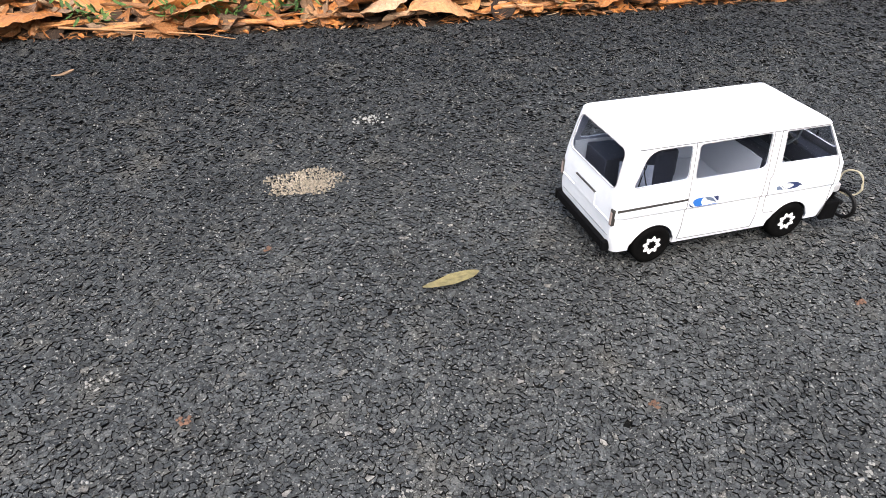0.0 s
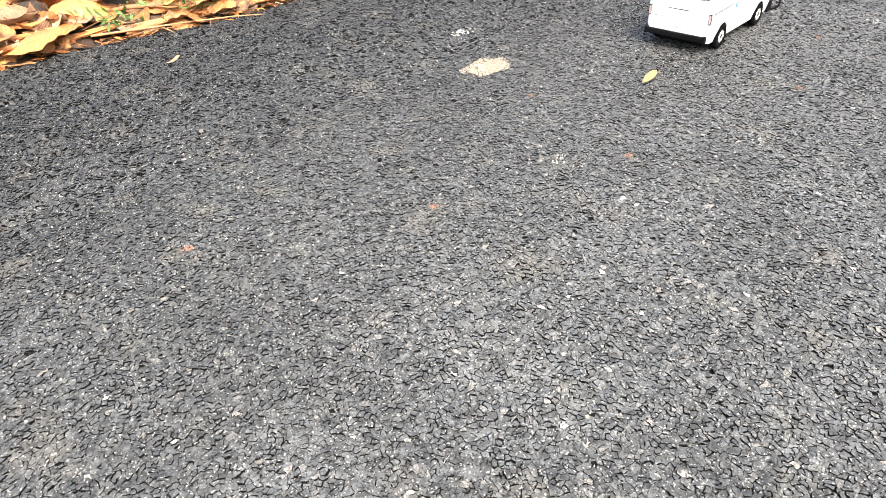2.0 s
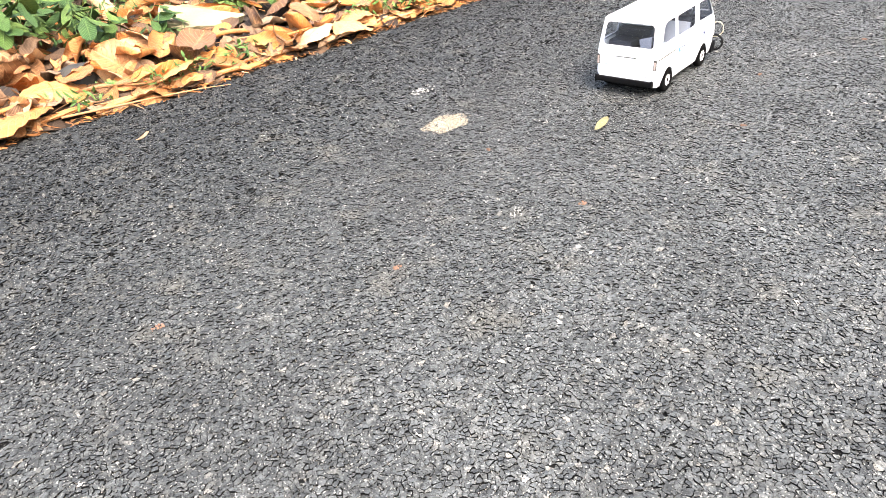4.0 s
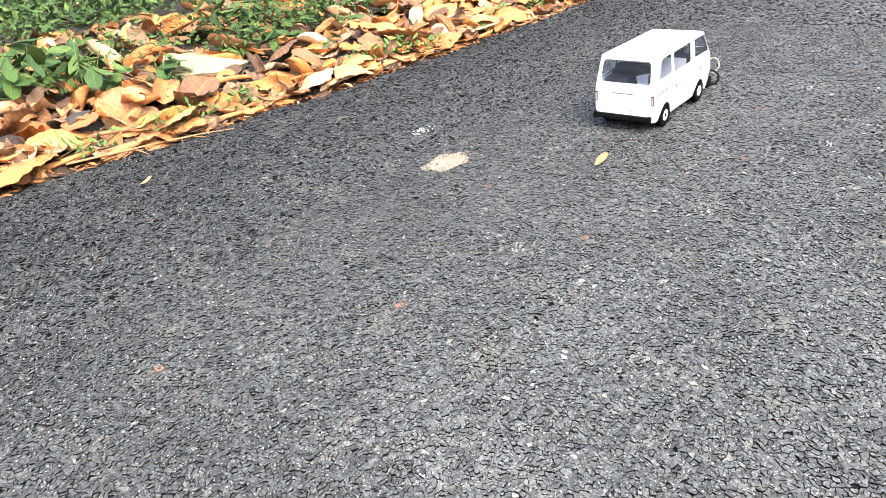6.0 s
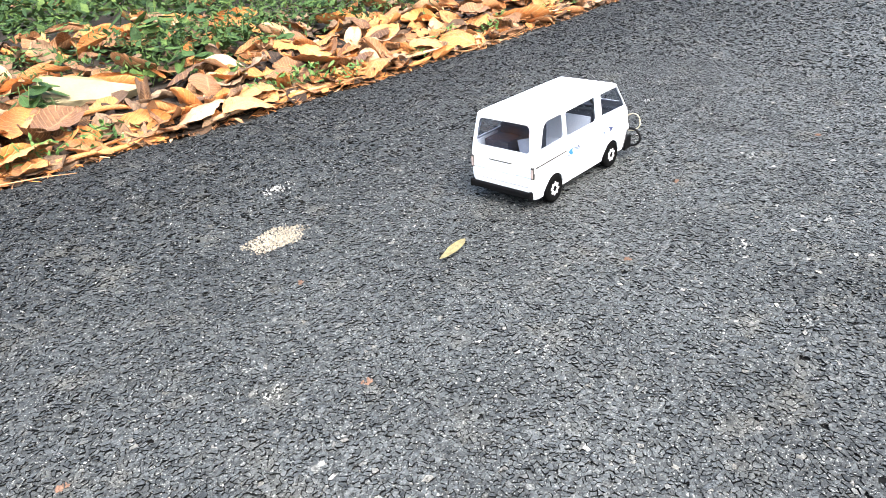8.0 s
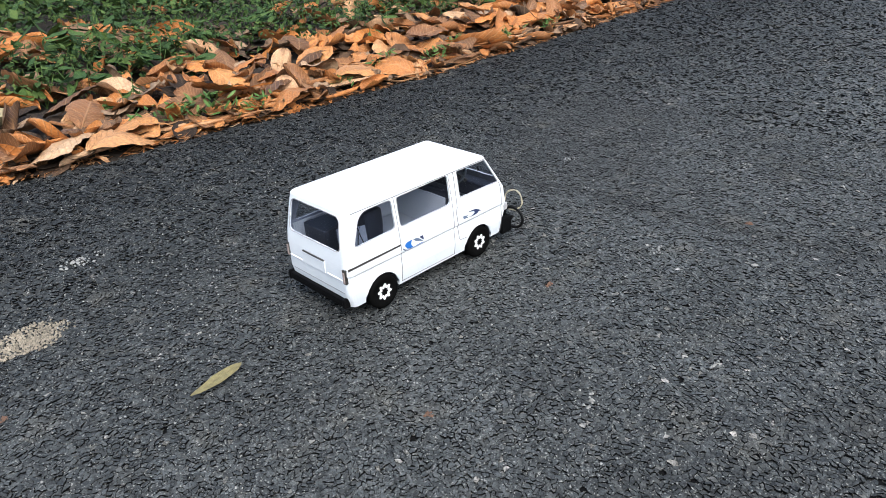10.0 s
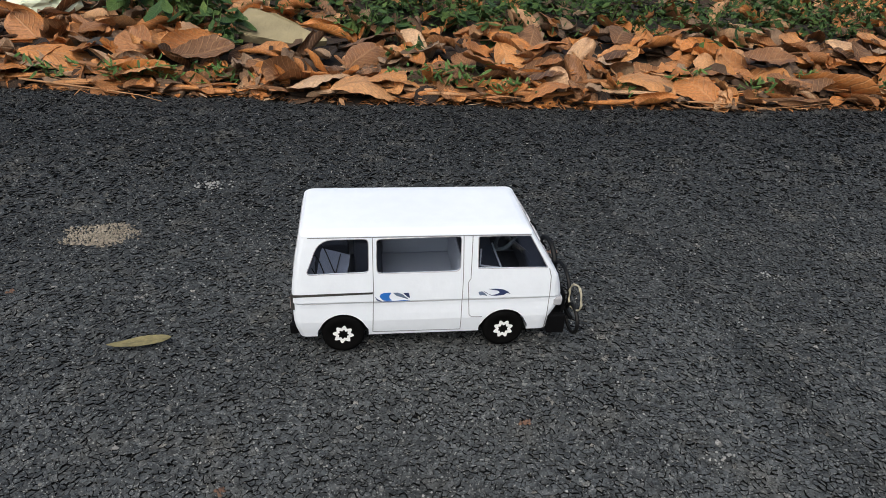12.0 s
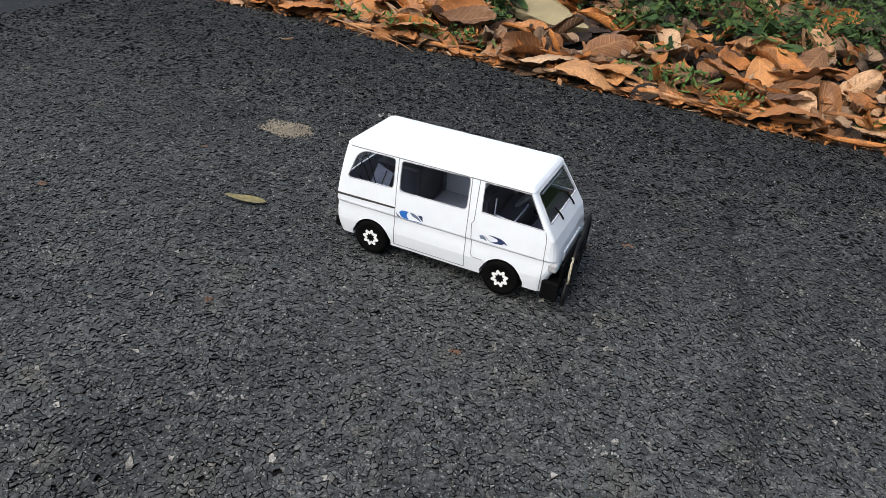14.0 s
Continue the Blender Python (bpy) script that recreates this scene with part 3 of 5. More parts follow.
def build_chips():
    """The worn, flat-topped stones of the surface: some run together, others stand apart over dark joints."""
    rng = np.random.default_rng(7)
    rims, domes, feet = [], [], []
    for x0, x1, y0, y1, r in ((-2.2, 1.35, -0.96, 0.455, 0.0049), (-2.2, 1.35, 0.45, 1.45, 0.0065), (1.35, 2.6, -0.96, 1.45, 0.0080), (2.6, 4.0, -0.96, 1.45, 0.010), (4.0, 6.0, -0.96, 1.45, 0.016)):
        px, py = chip_rims(rng, r, x0, x1, y0, y1)
        mx, my = px.mean(1), py.mean(1)
        edge = np.interp(mx, EDGE_X, EDGE_Y) + 0.012 * np.sin(mx * 9.1) + 0.008 * np.sin(mx * 23.7 + 1)
        fade = np.minimum.reduce([mx + 2.2, 6.0 - mx, my + 0.96, np.full_like(mx, 0.10)]) / 0.10
        keep = (my < edge - 0.012) & (rng.uniform(0, 1, mx.shape) < np.clip(fade, 0, 1) * 0.998)
        px, py, mx, my = px[keep], py[keep], mx[keep, None], my[keep, None]
        n = len(px)
        dx, dy = px - mx, py - my
        # corners come in; where the bitumen has filled up, stones touch
        reach = np.hypot(dx, dy)
        filled = noise_field(mx * 0.7 + 0.3, my * 0.7) / 0.0010
        pull = np.clip(0.905 + 0.035 * filled + rng.normal(0, 0.060, (n, 1)), 0.74, 1.05) * (0.88 + 0.12 * reach.mean(1, keepdims=True) / np.maximum(reach, 0.2 * r))
        dx, dy = dx * pull, dy * pull
        z0 = rng.uniform(-0.0027, -0.0013, (n, 1)) - 0.0016 * (rng.uniform(0, 1, (n, 1)) < 0.10) + noise_field(mx, my)
        lx, ly = field_slope(mx, my)
        rock = 0.145 if y0 < 0 and x0 < 1 else 0.19
        sx, sy = rng.normal(0, rock, (n, 1)) + lx, rng.normal(0, rock, (n, 1)) + ly
        rims.append(np.stack([mx + dx, my + dy, z0 - 0.0002 + dx * sx + dy * sy + rng.normal(0, 0.00028, (n, 12))], -1))
        off = rng.normal(0, 0.22 * r, (n, 2))
        domes.append(np.stack([mx[:, 0] + off[:, 0], my[:, 0] + off[:, 1], z0[:, 0] + rng.uniform(-0.01, 0.05, n) * r], -1)[:, None])
        feet.append(np.stack([mx[:, 0], my[:, 0], np.full(n, -0.0130)], -1)[:, None])
    rim, dome, foot = np.concatenate(rims), np.concatenate(domes), np.concatenate(feet)
    verts, caps, walls, start = [], [], [], 0

    def add_stones(rim, dome, foot):
        nonlocal start
        k = rim.shape[1]
        cap = np.array([(i, (i + 1) % k, k) for i in range(k)])
        wall = np.array([((i + k // 6) % k, i, k + 1) for i in range(0, k, k // 6)])
        step = start + (np.arange(len(rim)) * (k + 2))[:, None, None]
        verts.append(np.concatenate([rim, dome, foot], 1).reshape(-1, 3))
        caps.append((cap[None] + step).reshape(-1, 3))
        walls.append((wall[None] + step).reshape(-1, 3))
        start += len(verts[-1])

    add_stones(rim, dome, foot)
    # small stones that stand a little proud of the rest
    n = 13000
    mx, my = rng.uniform(-2.1, 2.3, (n, 1)), rng.uniform(-1.0, 1.42, (n, 1))
    keep = (my < np.interp(mx, EDGE_X, EDGE_Y) - 0.025)[:, 0]
    mx, my = mx[keep], my[keep]
    n = len(mx)
    ang = np.arange(6) * np.pi / 3 + rng.uniform(-0.42, 0.42, (n, 6))
    rad = 0.0044 * np.clip(rng.lognormal(-0.12, 0.50, (n, 1)), 0.3, 2.2) * rng.uniform(0.60, 1.25, (n, 6))
    turn, flat = rng.uniform(0, np.pi, (n, 1)), rng.uniform(0.42, 0.95, (n, 1))
    ex, ey = np.cos(ang) * rad, np.sin(ang) * rad * flat
    dx, dy = ex * np.cos(turn) - ey * np.sin(turn), ex * np.sin(turn) + ey * np.cos(turn)
    z0 = rng.uniform(-0.0016, -0.0002, (n, 1)) + noise_field(mx, my)
    lx, ly = field_slope(mx, my)
    sx, sy = rng.normal(0, 0.10, (n, 1)) + lx, rng.normal(0, 0.10, (n, 1)) + ly
    rim = np.stack([mx + dx, my + dy, z0 - 0.0004 + dx * sx + dy * sy], -1)
    dome = np.stack([mx[:, 0] + rng.normal(0, 0.0008, n), my[:, 0] + rng.normal(0, 0.0008, n), z0[:, 0] + rng.uniform(-0.0003, 0.0005, n)], -1)[:, None]
    foot = np.stack([mx[:, 0], my[:, 0], np.full(n, -0.0110)], -1)[:, None]
    add_stones(rim, dome, foot)
    caps, walls = np.concatenate(caps), np.concatenate(walls)
    me = bpy.data.meshes.new("stone_chips")
    me.from_pydata(np.concatenate(verts), [], np.concatenate([caps, walls]))
    me.materials.append(M_CHIP)
    me.materials.append(M_BITUMEN)
    index = np.zeros(len(caps) + len(walls), dtype=np.int32)
    index[len(caps):] = 1
    me.polygons.foreach_set("material_index", index)
    me.polygons.foreach_set("use_smooth", np.zeros(len(index), dtype=bool))
    tagged(new("stone_chips", me), "grey stone chips set in the asphalt surface", "asphalt", kind="stuff")


ROLL = np.random.default_rng(19).normal(0, 0.0008, (440, 160))


def noise_field(x, y):
    """Unevenness of the rolled surface: soft humps a couple of centimetres across."""
    u, v = (x + 2.4) / 0.021, (y + 1.1) / 0.021
    i, j = np.floor(u).astype(int), np.floor(v).astype(int)
    f, g = u - i, v - j
    f, g = f * f * (3 - 2 * f), g * g * (3 - 2 * g)
    low, high = ROLL[i, j] * (1 - f) + ROLL[i + 1, j] * f, ROLL[i, j + 1] * (1 - f) + ROLL[i + 1, j + 1] * f
    return np.clip(low * (1 - g) + high * g, -0.0032, 0.0030)


def field_slope(x, y, d=0.004):
    """How the unevenness leans along x and along y."""
    return (noise_field(x + d, y) - noise_field(x - d, y)) / (2 * d), (noise_field(x, y + d) - noise_field(x, y - d)) / (2 * d)


build_ground()


# ---- the toy van; it heads along +x, its wheels stand on z = 0 ----
# height, rear end, front end, half width
LEVELS = [(0.0285, -0.199, 0.209, 0.0868), (0.045, -0.204, 0.211, 0.0898), (0.058, -0.206, 0.213, 0.0915), (0.070, -0.2068, 0.2195, 0.0912),
          (0.084, -0.2072, 0.2245, 0.0902), (0.0915, -0.2075, 0.2245, 0.0901), (0.0955, -0.2075, 0.2238, 0.0926), (0.112, -0.2068, 0.2210, 0.0918),
          (0.131, -0.2048, 0.2135, 0.0903), (0.147, -0.2024, 0.2035, 0.0888), (0.175, -0.1975, 0.1850, 0.0858), (0.195, -0.1935, 0.1715, 0.0832),
          (0.2030, -0.1915, 0.1665, 0.0818), (0.2038, -0.1917, 0.1666, 0.0823), (0.2058, -0.1909, 0.1652, 0.0817), (0.2070, -0.1898, 0.1638, 0.0806),
          (0.2095, -0.1862, 0.1600, 0.0770), (0.2113, -0.1780, 0.1520, 0.0690), (0.2122, -0.1600, 0.1340, 0.0520)]
LZ = [r[0] for r in LEVELS]
WHEEL_R, WHEEL_X = 0.034, 0.13


def half_width(z):
    return float(np.interp(z, LZ, [r[3] for r in LEVELS]))


def rear_at(z):
    return float(np.interp(z, LZ, [r[1] for r in LEVELS]))


def front_at(z):
    return float(np.interp(z, LZ, [r[2] for r in LEVELS]))


def shell(bm, inset, z_lo, z_hi):
    rows = [r for r in LEVELS if z_lo < r[0] < z_hi]
    zs = [z_lo] + [r[0] for r in rows] + [z_hi]
    rings = []
    for z in zs:
        a, b, w = rear_at(z) + inset, front_at(z) - inset, half_width(z) - inset
        outline = smooth_closed([(a, -w), (b, -w), (b, w), (a, w)], [0.014, *[0.020 if z < 0.125 else 0.009] * 2, 0.014], 5)
        if not inset:
            # short runs along the sides, uneven like hand-bent sheet
            sides = []
            for i, q in enumerate(outline):
                nxt = outline[(i + 1) % len(outline)]
                cuts = {5: 16, 17: 16, 11: 8, 23: 8}.get(i, 1)
                sides += [q.lerp(nxt, k / cuts) for k in range(cuts)]
            outline = [q * (1 + 0.0042 * noise.noise((q.x * 34, q.y * 34, z * 26))) for q in sides]
        rings.append([bm.verts.new((p.x, p.y, z)) for p in outline])
    n = len(rings[0])
    for p, q in zip(rings, rings[1:]):
        for k in range(n):
            bm.faces.new((p[k], p[(k + 1) % n], q[(k + 1) % n], q[k]))
    bm.faces.new(rings[0][::-1])
    bm.faces.new(rings[-1])
    bmesh.ops.recalc_face_normals(bm, faces=bm.faces)


def by_hand(outline, amp=0.00055, step=0.006):
    """An outline as a hand would cut it: split into short runs and slightly uneven."""
    out, n = [], len(outline)
    for i in range(n):
        a, b = Vector(outline[i]), Vector(outline[(i + 1) % n])
        cuts = max(1, int((b - a).length / step))
        for k in range(cuts):
            q = a.lerp(b, k / cuts)
            w = noise.noise((q.x * 90, q.y * 90, 3.0)), noise.noise((q.x * 90, q.y * 90, 8.0))
            out.append(q + Vector(w) * amp)
    return out


WINDOW_REAR = by_hand(smooth_closed([(-0.183, 0.1435), (-0.0885, 0.1455), (-0.0885, 0.2005), (-0.162, 0.1995)], [0.008, 0.007, 0.008, 0.020], 5))
WINDOW_MIDDLE = by_hand(smooth_closed([(-0.0765, 0.1432), (0.0535, 0.1442), (0.0535, 0.2015), (-0.0765, 0.1995)], [0.009, 0.010, 0.005, 0.007], 5))
WINDOW_FRONT = by_hand(smooth_closed([(0.081, 0.1480), (0.1935, 0.1465), (0.1605, 0.2010), (0.0795, 0.2010)], [0.002, 0.003, 0.003, 0.003], 3))
WINDOW_BACK = by_hand(smooth_closed([(-0.075, 0.137), (0.075, 0.137), (0.069, 0.1985), (-0.069, 0.1985)], [0.013, 0.013, 0.012, 0.012], 6))
WINDSCREEN = by_hand(smooth_closed([(-0.0765, 0.1535), (0.0765, 0.1535), (0.0695, 0.2000), (-0.0695, 0.2000)], [0.006, 0.006, 0.005, 0.005], 4))


def side_place(x, z, y):
    return (x, y, z)


def end_place(y, z, x):
    return (x, y, z)


def solid(build):
    bm = bmesh.new()
    build(bm)
    me = bpy.data.meshes.new("cutter")
    bm.to_mesh(me)
    bm.free()
    return new("cutter", me)


def cut_body():
    """The hollow body with its window and wheel openings cut through."""
    base = solid(lambda bm: shell(bm, 0.0, 0.0285, 0.2122))
    cutters = [solid(lambda bm: shell(bm, 0.003, 0.034, 0.2085))]
    for o in (WINDOW_REAR, WINDOW_MIDDLE, WINDOW_FRONT):
        cutters.append(solid(lambda bm, o=o: prism(bm, o, side_place, -0.2, 0.2)))
    cutters.append(solid(lambda bm: prism(bm, WINDOW_BACK, end_place, -0.3, -0.17)))
    cutters.append(solid(lambda bm: prism(bm, WINDSCREEN, end_place, 0.15, 0.3)))
    for x in (-WHEEL_X, WHEEL_X):
        arch = [(x + 0.0385 * math.cos(a) * (1.06 if math.sin(a) < 0.3 else 1.0), 0.033 + 0.0385 * math.sin(a)) for a in (math.tau * k / 36 for k in range(36))]
        for lo, hi in ((-0.2, -0.056), (0.056, 0.2)):
            cutters.append(solid(lambda bm, arch=arch, lo=lo, hi=hi: prism(bm, arch, side_place, lo, hi)))
    for c in cutters:
        mod = base.modifiers.new("cut", "BOOLEAN")
        mod.operation, mod.solver, mod.object = "DIFFERENCE", "EXACT", c
    deps = bpy.context.evaluated_depsgraph_get()
    me = bpy.data.meshes.new_from_object(base.evaluated_get(deps))
    for ob in [base] + cutters:
        old = ob.data
        bpy.data.objects.remove(ob)
        bpy.data.meshes.remove(old)
    bm = bmesh.new()
    bm.from_mesh(me)
    bpy.data.meshes.remove(me)
    bmesh.ops.dissolve_degenerate(bm, dist=0.00002, edges=bm.edges)
    bm.normal_update()
    # inward faces of the white body get the grey that stands for shade
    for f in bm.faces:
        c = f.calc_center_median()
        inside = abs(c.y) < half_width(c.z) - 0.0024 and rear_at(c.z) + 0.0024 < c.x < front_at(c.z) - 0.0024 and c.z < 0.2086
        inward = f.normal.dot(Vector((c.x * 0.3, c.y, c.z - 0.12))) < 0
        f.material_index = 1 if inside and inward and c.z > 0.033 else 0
        f.smooth = False
    return bm


def on_side(pts, side, proud):
    return [(x, side * (half_width(z) + proud), z) for x, z in pts]


def close_run(pts, step=0.005):
    """The same line with points close together, so that it follows the bulge of the flank."""
    out = []
    for (a, b), (c, d) in zip(pts, pts[1:]):
        cuts = max(1, int(math.hypot(c - a, d - b) / step))
        out += [(a + (c - a) * k / cuts, b + (d - b) * k / cuts) for k in range(cuts)]
    return out + [pts[-1]]


def flat_decal(bm, outline, side, proud=0.0004):
    """A thin patch that follows the flank."""
    outer = [bm.verts.new((x, side * (half_width(z) + proud), z)) for x, z in outline]
    inner = [bm.verts.new((x, side * (half_width(z) - 0.0008), z)) for x, z in outline]
    n = len(outline)
    bm.faces.new(outer)
    for k in range(n):
        bm.faces.new((outer[k], outer[(k + 1) % n], inner[(k + 1) % n], inner[k]))
    bmesh.ops.recalc_face_normals(bm, faces=bm.faces)


def rounded_ring(cx, cy, rx, ry, turn=0.0, n=20):
    c, s = math.cos(turn), math.sin(turn)
    return [(cx + rx * math.cos(a) * c - ry * math.sin(a) * s, cy + rx * math.cos(a) * s + ry * math.sin(a) * c) for a in (math.tau * k / n for k in range(n))]


def pane(name, outline, place_out, van):
    bm = bmesh.new()
    a = [bm.verts.new(place_out(u, v, 0.0012)) for u, v in outline]
    b = [bm.verts.new(place_out(u, v, 0.0018)) for u, v in outline]
    n = len(outline)
    bm.faces.new(a)
    bm.faces.new(b[::-1])
    for k in range(n):
        bm.faces.new((a[k], b[k], b[(k + 1) % n], a[(k + 1) % n]))
    bmesh.ops.recalc_face_normals(bm, faces=bm.faces)
    ob = part(name, bm, M_GLASS, van, "clear glossy plastic pane")
    ob.visible_shadow = False
    return ob


# decals on the flank: name, material, label, outline in millimetres from a corner near the sliding door
DECALS = (
    ("swirl_blue", M_BLUE, "bright blue swirl decal", [(8, 10), (10, 14), (15, 16), (27, 16.5), (24, 12.5), (23, 9), (25, 5), (28, 2.5), (20, 2), (13, 3.5)]),
    ("swirl_tail", M_NAVY, "dark blue crescent decal", [(1, 10), (4, 6.5), (8, 3.5), (13, 1.5), (9, 1), (4, 3.5)]),
    ("swirl_base", M_BLUE, "", [(12, 1.5), (34, 1.5), (46, 2.5), (56, 1.5), (37, 0), (20, 0)]),
    ("swirl_streak", M_SLATE, "", [(29, 16), (37, 16), (44, 13), (54, 3.5), (41, 8.5), (35, 10.5)]),
    ("swirl_tip", M_NAVY, "", [(45, 15), (54, 15.5), (55, 10.5), (56, 5.5), (51, 9)]),
    ("swirl_arch", M_NAVY, "dark blue crescent decal", [(180, 18), (193, 18), (204, 16.5), (212, 12.5), (217, 8), (210, 10), (206, 6.5), (193, 5.5), (185, 6), (195, 8.5), (199, 11), (196, 14.5)]),
    ("swirl_fin", M_SLATE, "", [(164, 13), (170, 14), (175, 10.5), (179, 5.5), (172, 7.5), (167, 6.5)]),
    ("swirl_line", M_NAVY, "", [(171, 15), (177, 12), (183, 7), (189, 5.5), (180, 9)]),
)


def build_wheel(van):
    bm = bmesh.new()
    lathe(bm, [(-0.0075, 0.0215), (-0.0080, 0.0190), (-0.0065, 0.0060), (0.0085, 0.0060), (0.0085, 0.0215)], 28)
    wheel = part("wheel", bm, M_BLACK, van, "black wheel with a white flower-shaped cap")
    bm = bmesh.new()
    lathe(bm, [(-0.0085, 0.0205), (-0.0105, 0.0250), (-0.0100, 0.0300), (-0.0078, 0.0332), (-0.0040, WHEEL_R), (0.0060, WHEEL_R), (0.0095, 0.0310), (0.0095, 0.0205)], 36)
    part("tyre", bm, M_RUBBER, wheel, smooth=True)
    bm = bmesh.new()
    n = 64
    out, inn = [], []
    for lift in (-0.0095, -0.0078):
        out.append([bm.verts.new(((0.0143 + 0.0024 * math.cos(8 * a)) * math.cos(a), lift, (0.0143 + 0.0024 * math.cos(8 * a)) * math.sin(a))) for a in (math.tau * k / n for k in range(n))])
        inn.append([bm.verts.new(((0.0080 + 0.0013 * math.cos(8 * a)) * math.cos(a), lift, (0.0080 + 0.0013 * math.cos(8 * a)) * math.sin(a))) for a in (math.tau * k / n for k in range(n))])
    for k in range(n):
        j = (k + 1) % n
        bm.faces.new((out[0][k], out[0][j], inn[0][j], inn[0][k]))
        bm.faces.new((out[0][k], out[1][k], out[1][j], out[0][j]))
        bm.faces.new((inn[0][k], inn[0][j], inn[1][j], inn[1][k]))
    bmesh.ops.recalc_face_normals(bm, faces=bm.faces)
    part("hub_cap", bm, M_HUB, wheel, "white scalloped plastic cap")
    return wheel


def build_van():
    van = thing("toy_van", "white handmade toy van with black bumpers, parked on asphalt", "toy van", m=Matrix.Translation((0, 0.0030, 0)) @ Matrix.Diagonal((1, 1.033, 1.008, 1)))
    part("body", cut_body(), [M_PAINT, M_INSIDE_SHADE], van, "white painted body, inside greyed as shade")
    # black underside between the wheels
    part("chassis", box(bmesh.new(), (-0.188, -0.054, 0.016), (0.196, 0.054, 0.072), 0.004), M_BLACK, van, "black underbody")
    for x in (-WHEEL_X, WHEEL_X):
        part("axle", tube(bmesh.new(), [(x, -0.074, WHEEL_R), (x, 0.074, WHEEL_R)], 0.003, 8), M_BLACK, van)
    # wheels
    first = build_wheel(van)
    first.matrix_basis = pose(-WHEEL_X, -0.083, WHEEL_R, 0, 8, 0)
    for x, y, rx, turn in ((WHEEL_X, -0.083, 0, 25), (-WHEEL_X, 0.083, 180, 10), (WHEEL_X, 0.083, 180, 40)):
        copy_thing(first, pose(x, y, WHEEL_R, rx, turn, 0))
    for side in (-1, 1):
        # panes and their edges
        for name, o in (("rear_side_window", WINDOW_REAR), ("sliding_door_window", WINDOW_MIDDLE), ("front_door_window", WINDOW_FRONT)):
            w = pane(name, o, lambda x, z, d, side=side: (x, side * (half_width(z) - d), z), van)
            part("window_edge", tube(bmesh.new(), on_side([tuple(p) for p in o], side, -0.0001), 0.0007, 5, True), M_SEAL, w)
        # seams of the sliding door, front door and fender
        for name, line in (("sliding_door_seam", [(-0.0825, 0.2030), (-0.0820, 0.150), (-0.0815, 0.112), (-0.0815, 0.0955), (-0.082, 0.0915), (-0.083, 0.0345), (0.059, 0.0335), (0.0585, 0.0915), (0.0585, 0.0955), (0.0585, 0.135), (0.0565, 0.2030)]),
                           ("front_door_seam", [(0.0705, 0.2030), (0.0705, 0.131), (0.0665, 0.124), (0.0690, 0.0955), (0.0695, 0.0915), (0.0715, 0.064), (0.0750, 0.0600), (0.0930, 0.0590)]),
                           ("fender_seam", [(0.196, 0.1450), (0.2000, 0.131), (0.2010, 0.0955), (0.2015, 0.0915), (0.2010, 0.060), (0.2000, 0.0300)])):
            part(name, tube(bmesh.new(), on_side(close_run(line), side, 0.0001), 0.0006, 5), M_SEAM, van, "thin grey panel gap")
        # the shading line of the crease, added as a thin grey bar
        part("waist_crease", tube(bmesh.new(), [(x, side * (half_width(0.0915) + 0.0003), 0.0925 + 0.0003 * math.sin(x * 40)) for x in (-0.192 + 0.02 * k for k in range(20))], 0.0009, 5), M_SEAL, van, "soft grey line for the shade of the flank crease")
        part("roof_gutter", tube(bmesh.new(), [(x, side * (half_width(0.2026) + 0.0003), 0.2026) for x in (-0.178 + 0.017 * k for k in range(21))], 0.0006, 5), M_SEAM, van)
        # black line and swirls
        bm = bmesh.new()
        flat_decal(bm, [(-0.2040, 0.1064), (-0.150, 0.1073), (-0.0830, 0.1087), (-0.0815, 0.1120), (-0.150, 0.1112), (-0.2040, 0.1104)], side, 0.0005)
        part("flank_stripe", bm, M_STRIPE, van, "hand-drawn black line")
        for name, mat, label, outline in DECALS:
            bm = bmesh.new()
            flat_decal(bm, [tuple(q) for q in smooth_closed([(-0.0805 + u * 0.001, 0.0940 + v * 0.001) for u, v in outline], 0.0015, 3)], side, 0.0005)
            part(name, bm, mat, van, label)
        # tail lamp at the corner
        bm = bmesh.new()
        box(bm, (-0.2090, side * 0.0835 - 0.004, 0.0805), (-0.2030, side * 0.0835 + 0.004, 0.1085), 0.0008)
        lamp = part("tail_lamp", bm, M_STRIPE, van, "narrow tail lamp in a dark frame")
        box_lo = side * 0.0835
        part("lens", box(bmesh.new(), (-0.2098, box_lo - 0.0026, 0.0825), (-0.2080, box_lo + 0.0026, 0.1040), 0.0005), M_TAIL, lamp)
        # head lamp on the nose
        ya, yb = sorted((side * 0.0560, side * 0.0895))
        head = part("head_lamp", box(bmesh.new(), (0.2060, ya, 0.0735), (0.2255, yb, 0.0905), 0.004), M_SEAL, van, "grey wrap-around head lamp")
        part("lens", box(bmesh.new(), (0.2075, ya + 0.002, 0.0760), (0.2268, yb + 0.0004 * side - 0.0012 * (1 - side), 0.0885), 0.004), M_LAMP, head)
    # back window, windscreen
    w = pane("back_window", WINDOW_BACK, lambda y, z, d: (rear_at(z) + d, y, z), van)
    part("window_edge", tube(bmesh.new(), [(rear_at(z) - 0.0001, y, z) for y, z in WINDOW_BACK], 0.0008, 5, True), M_SEAL, w)
    w = pane("windscreen", WINDSCREEN, lambda y, z, d: (front_at(z) - d, y, z), van)
    part("window_edge", tube(bmesh.new(), [(front_at(z) + 0.0001, y, z) for y, z in WINDSCREEN], 0.0008, 5, True), M_SEAL, w)
    # tail gate: handle slot, plate recess, ledges
    part("plate_panel", box(bmesh.new(), (-0.2092, -0.030, 0.0830), (-0.2060, 0.036, 0.1075), 0.0008), M_PAINT, van, "white raised panel")
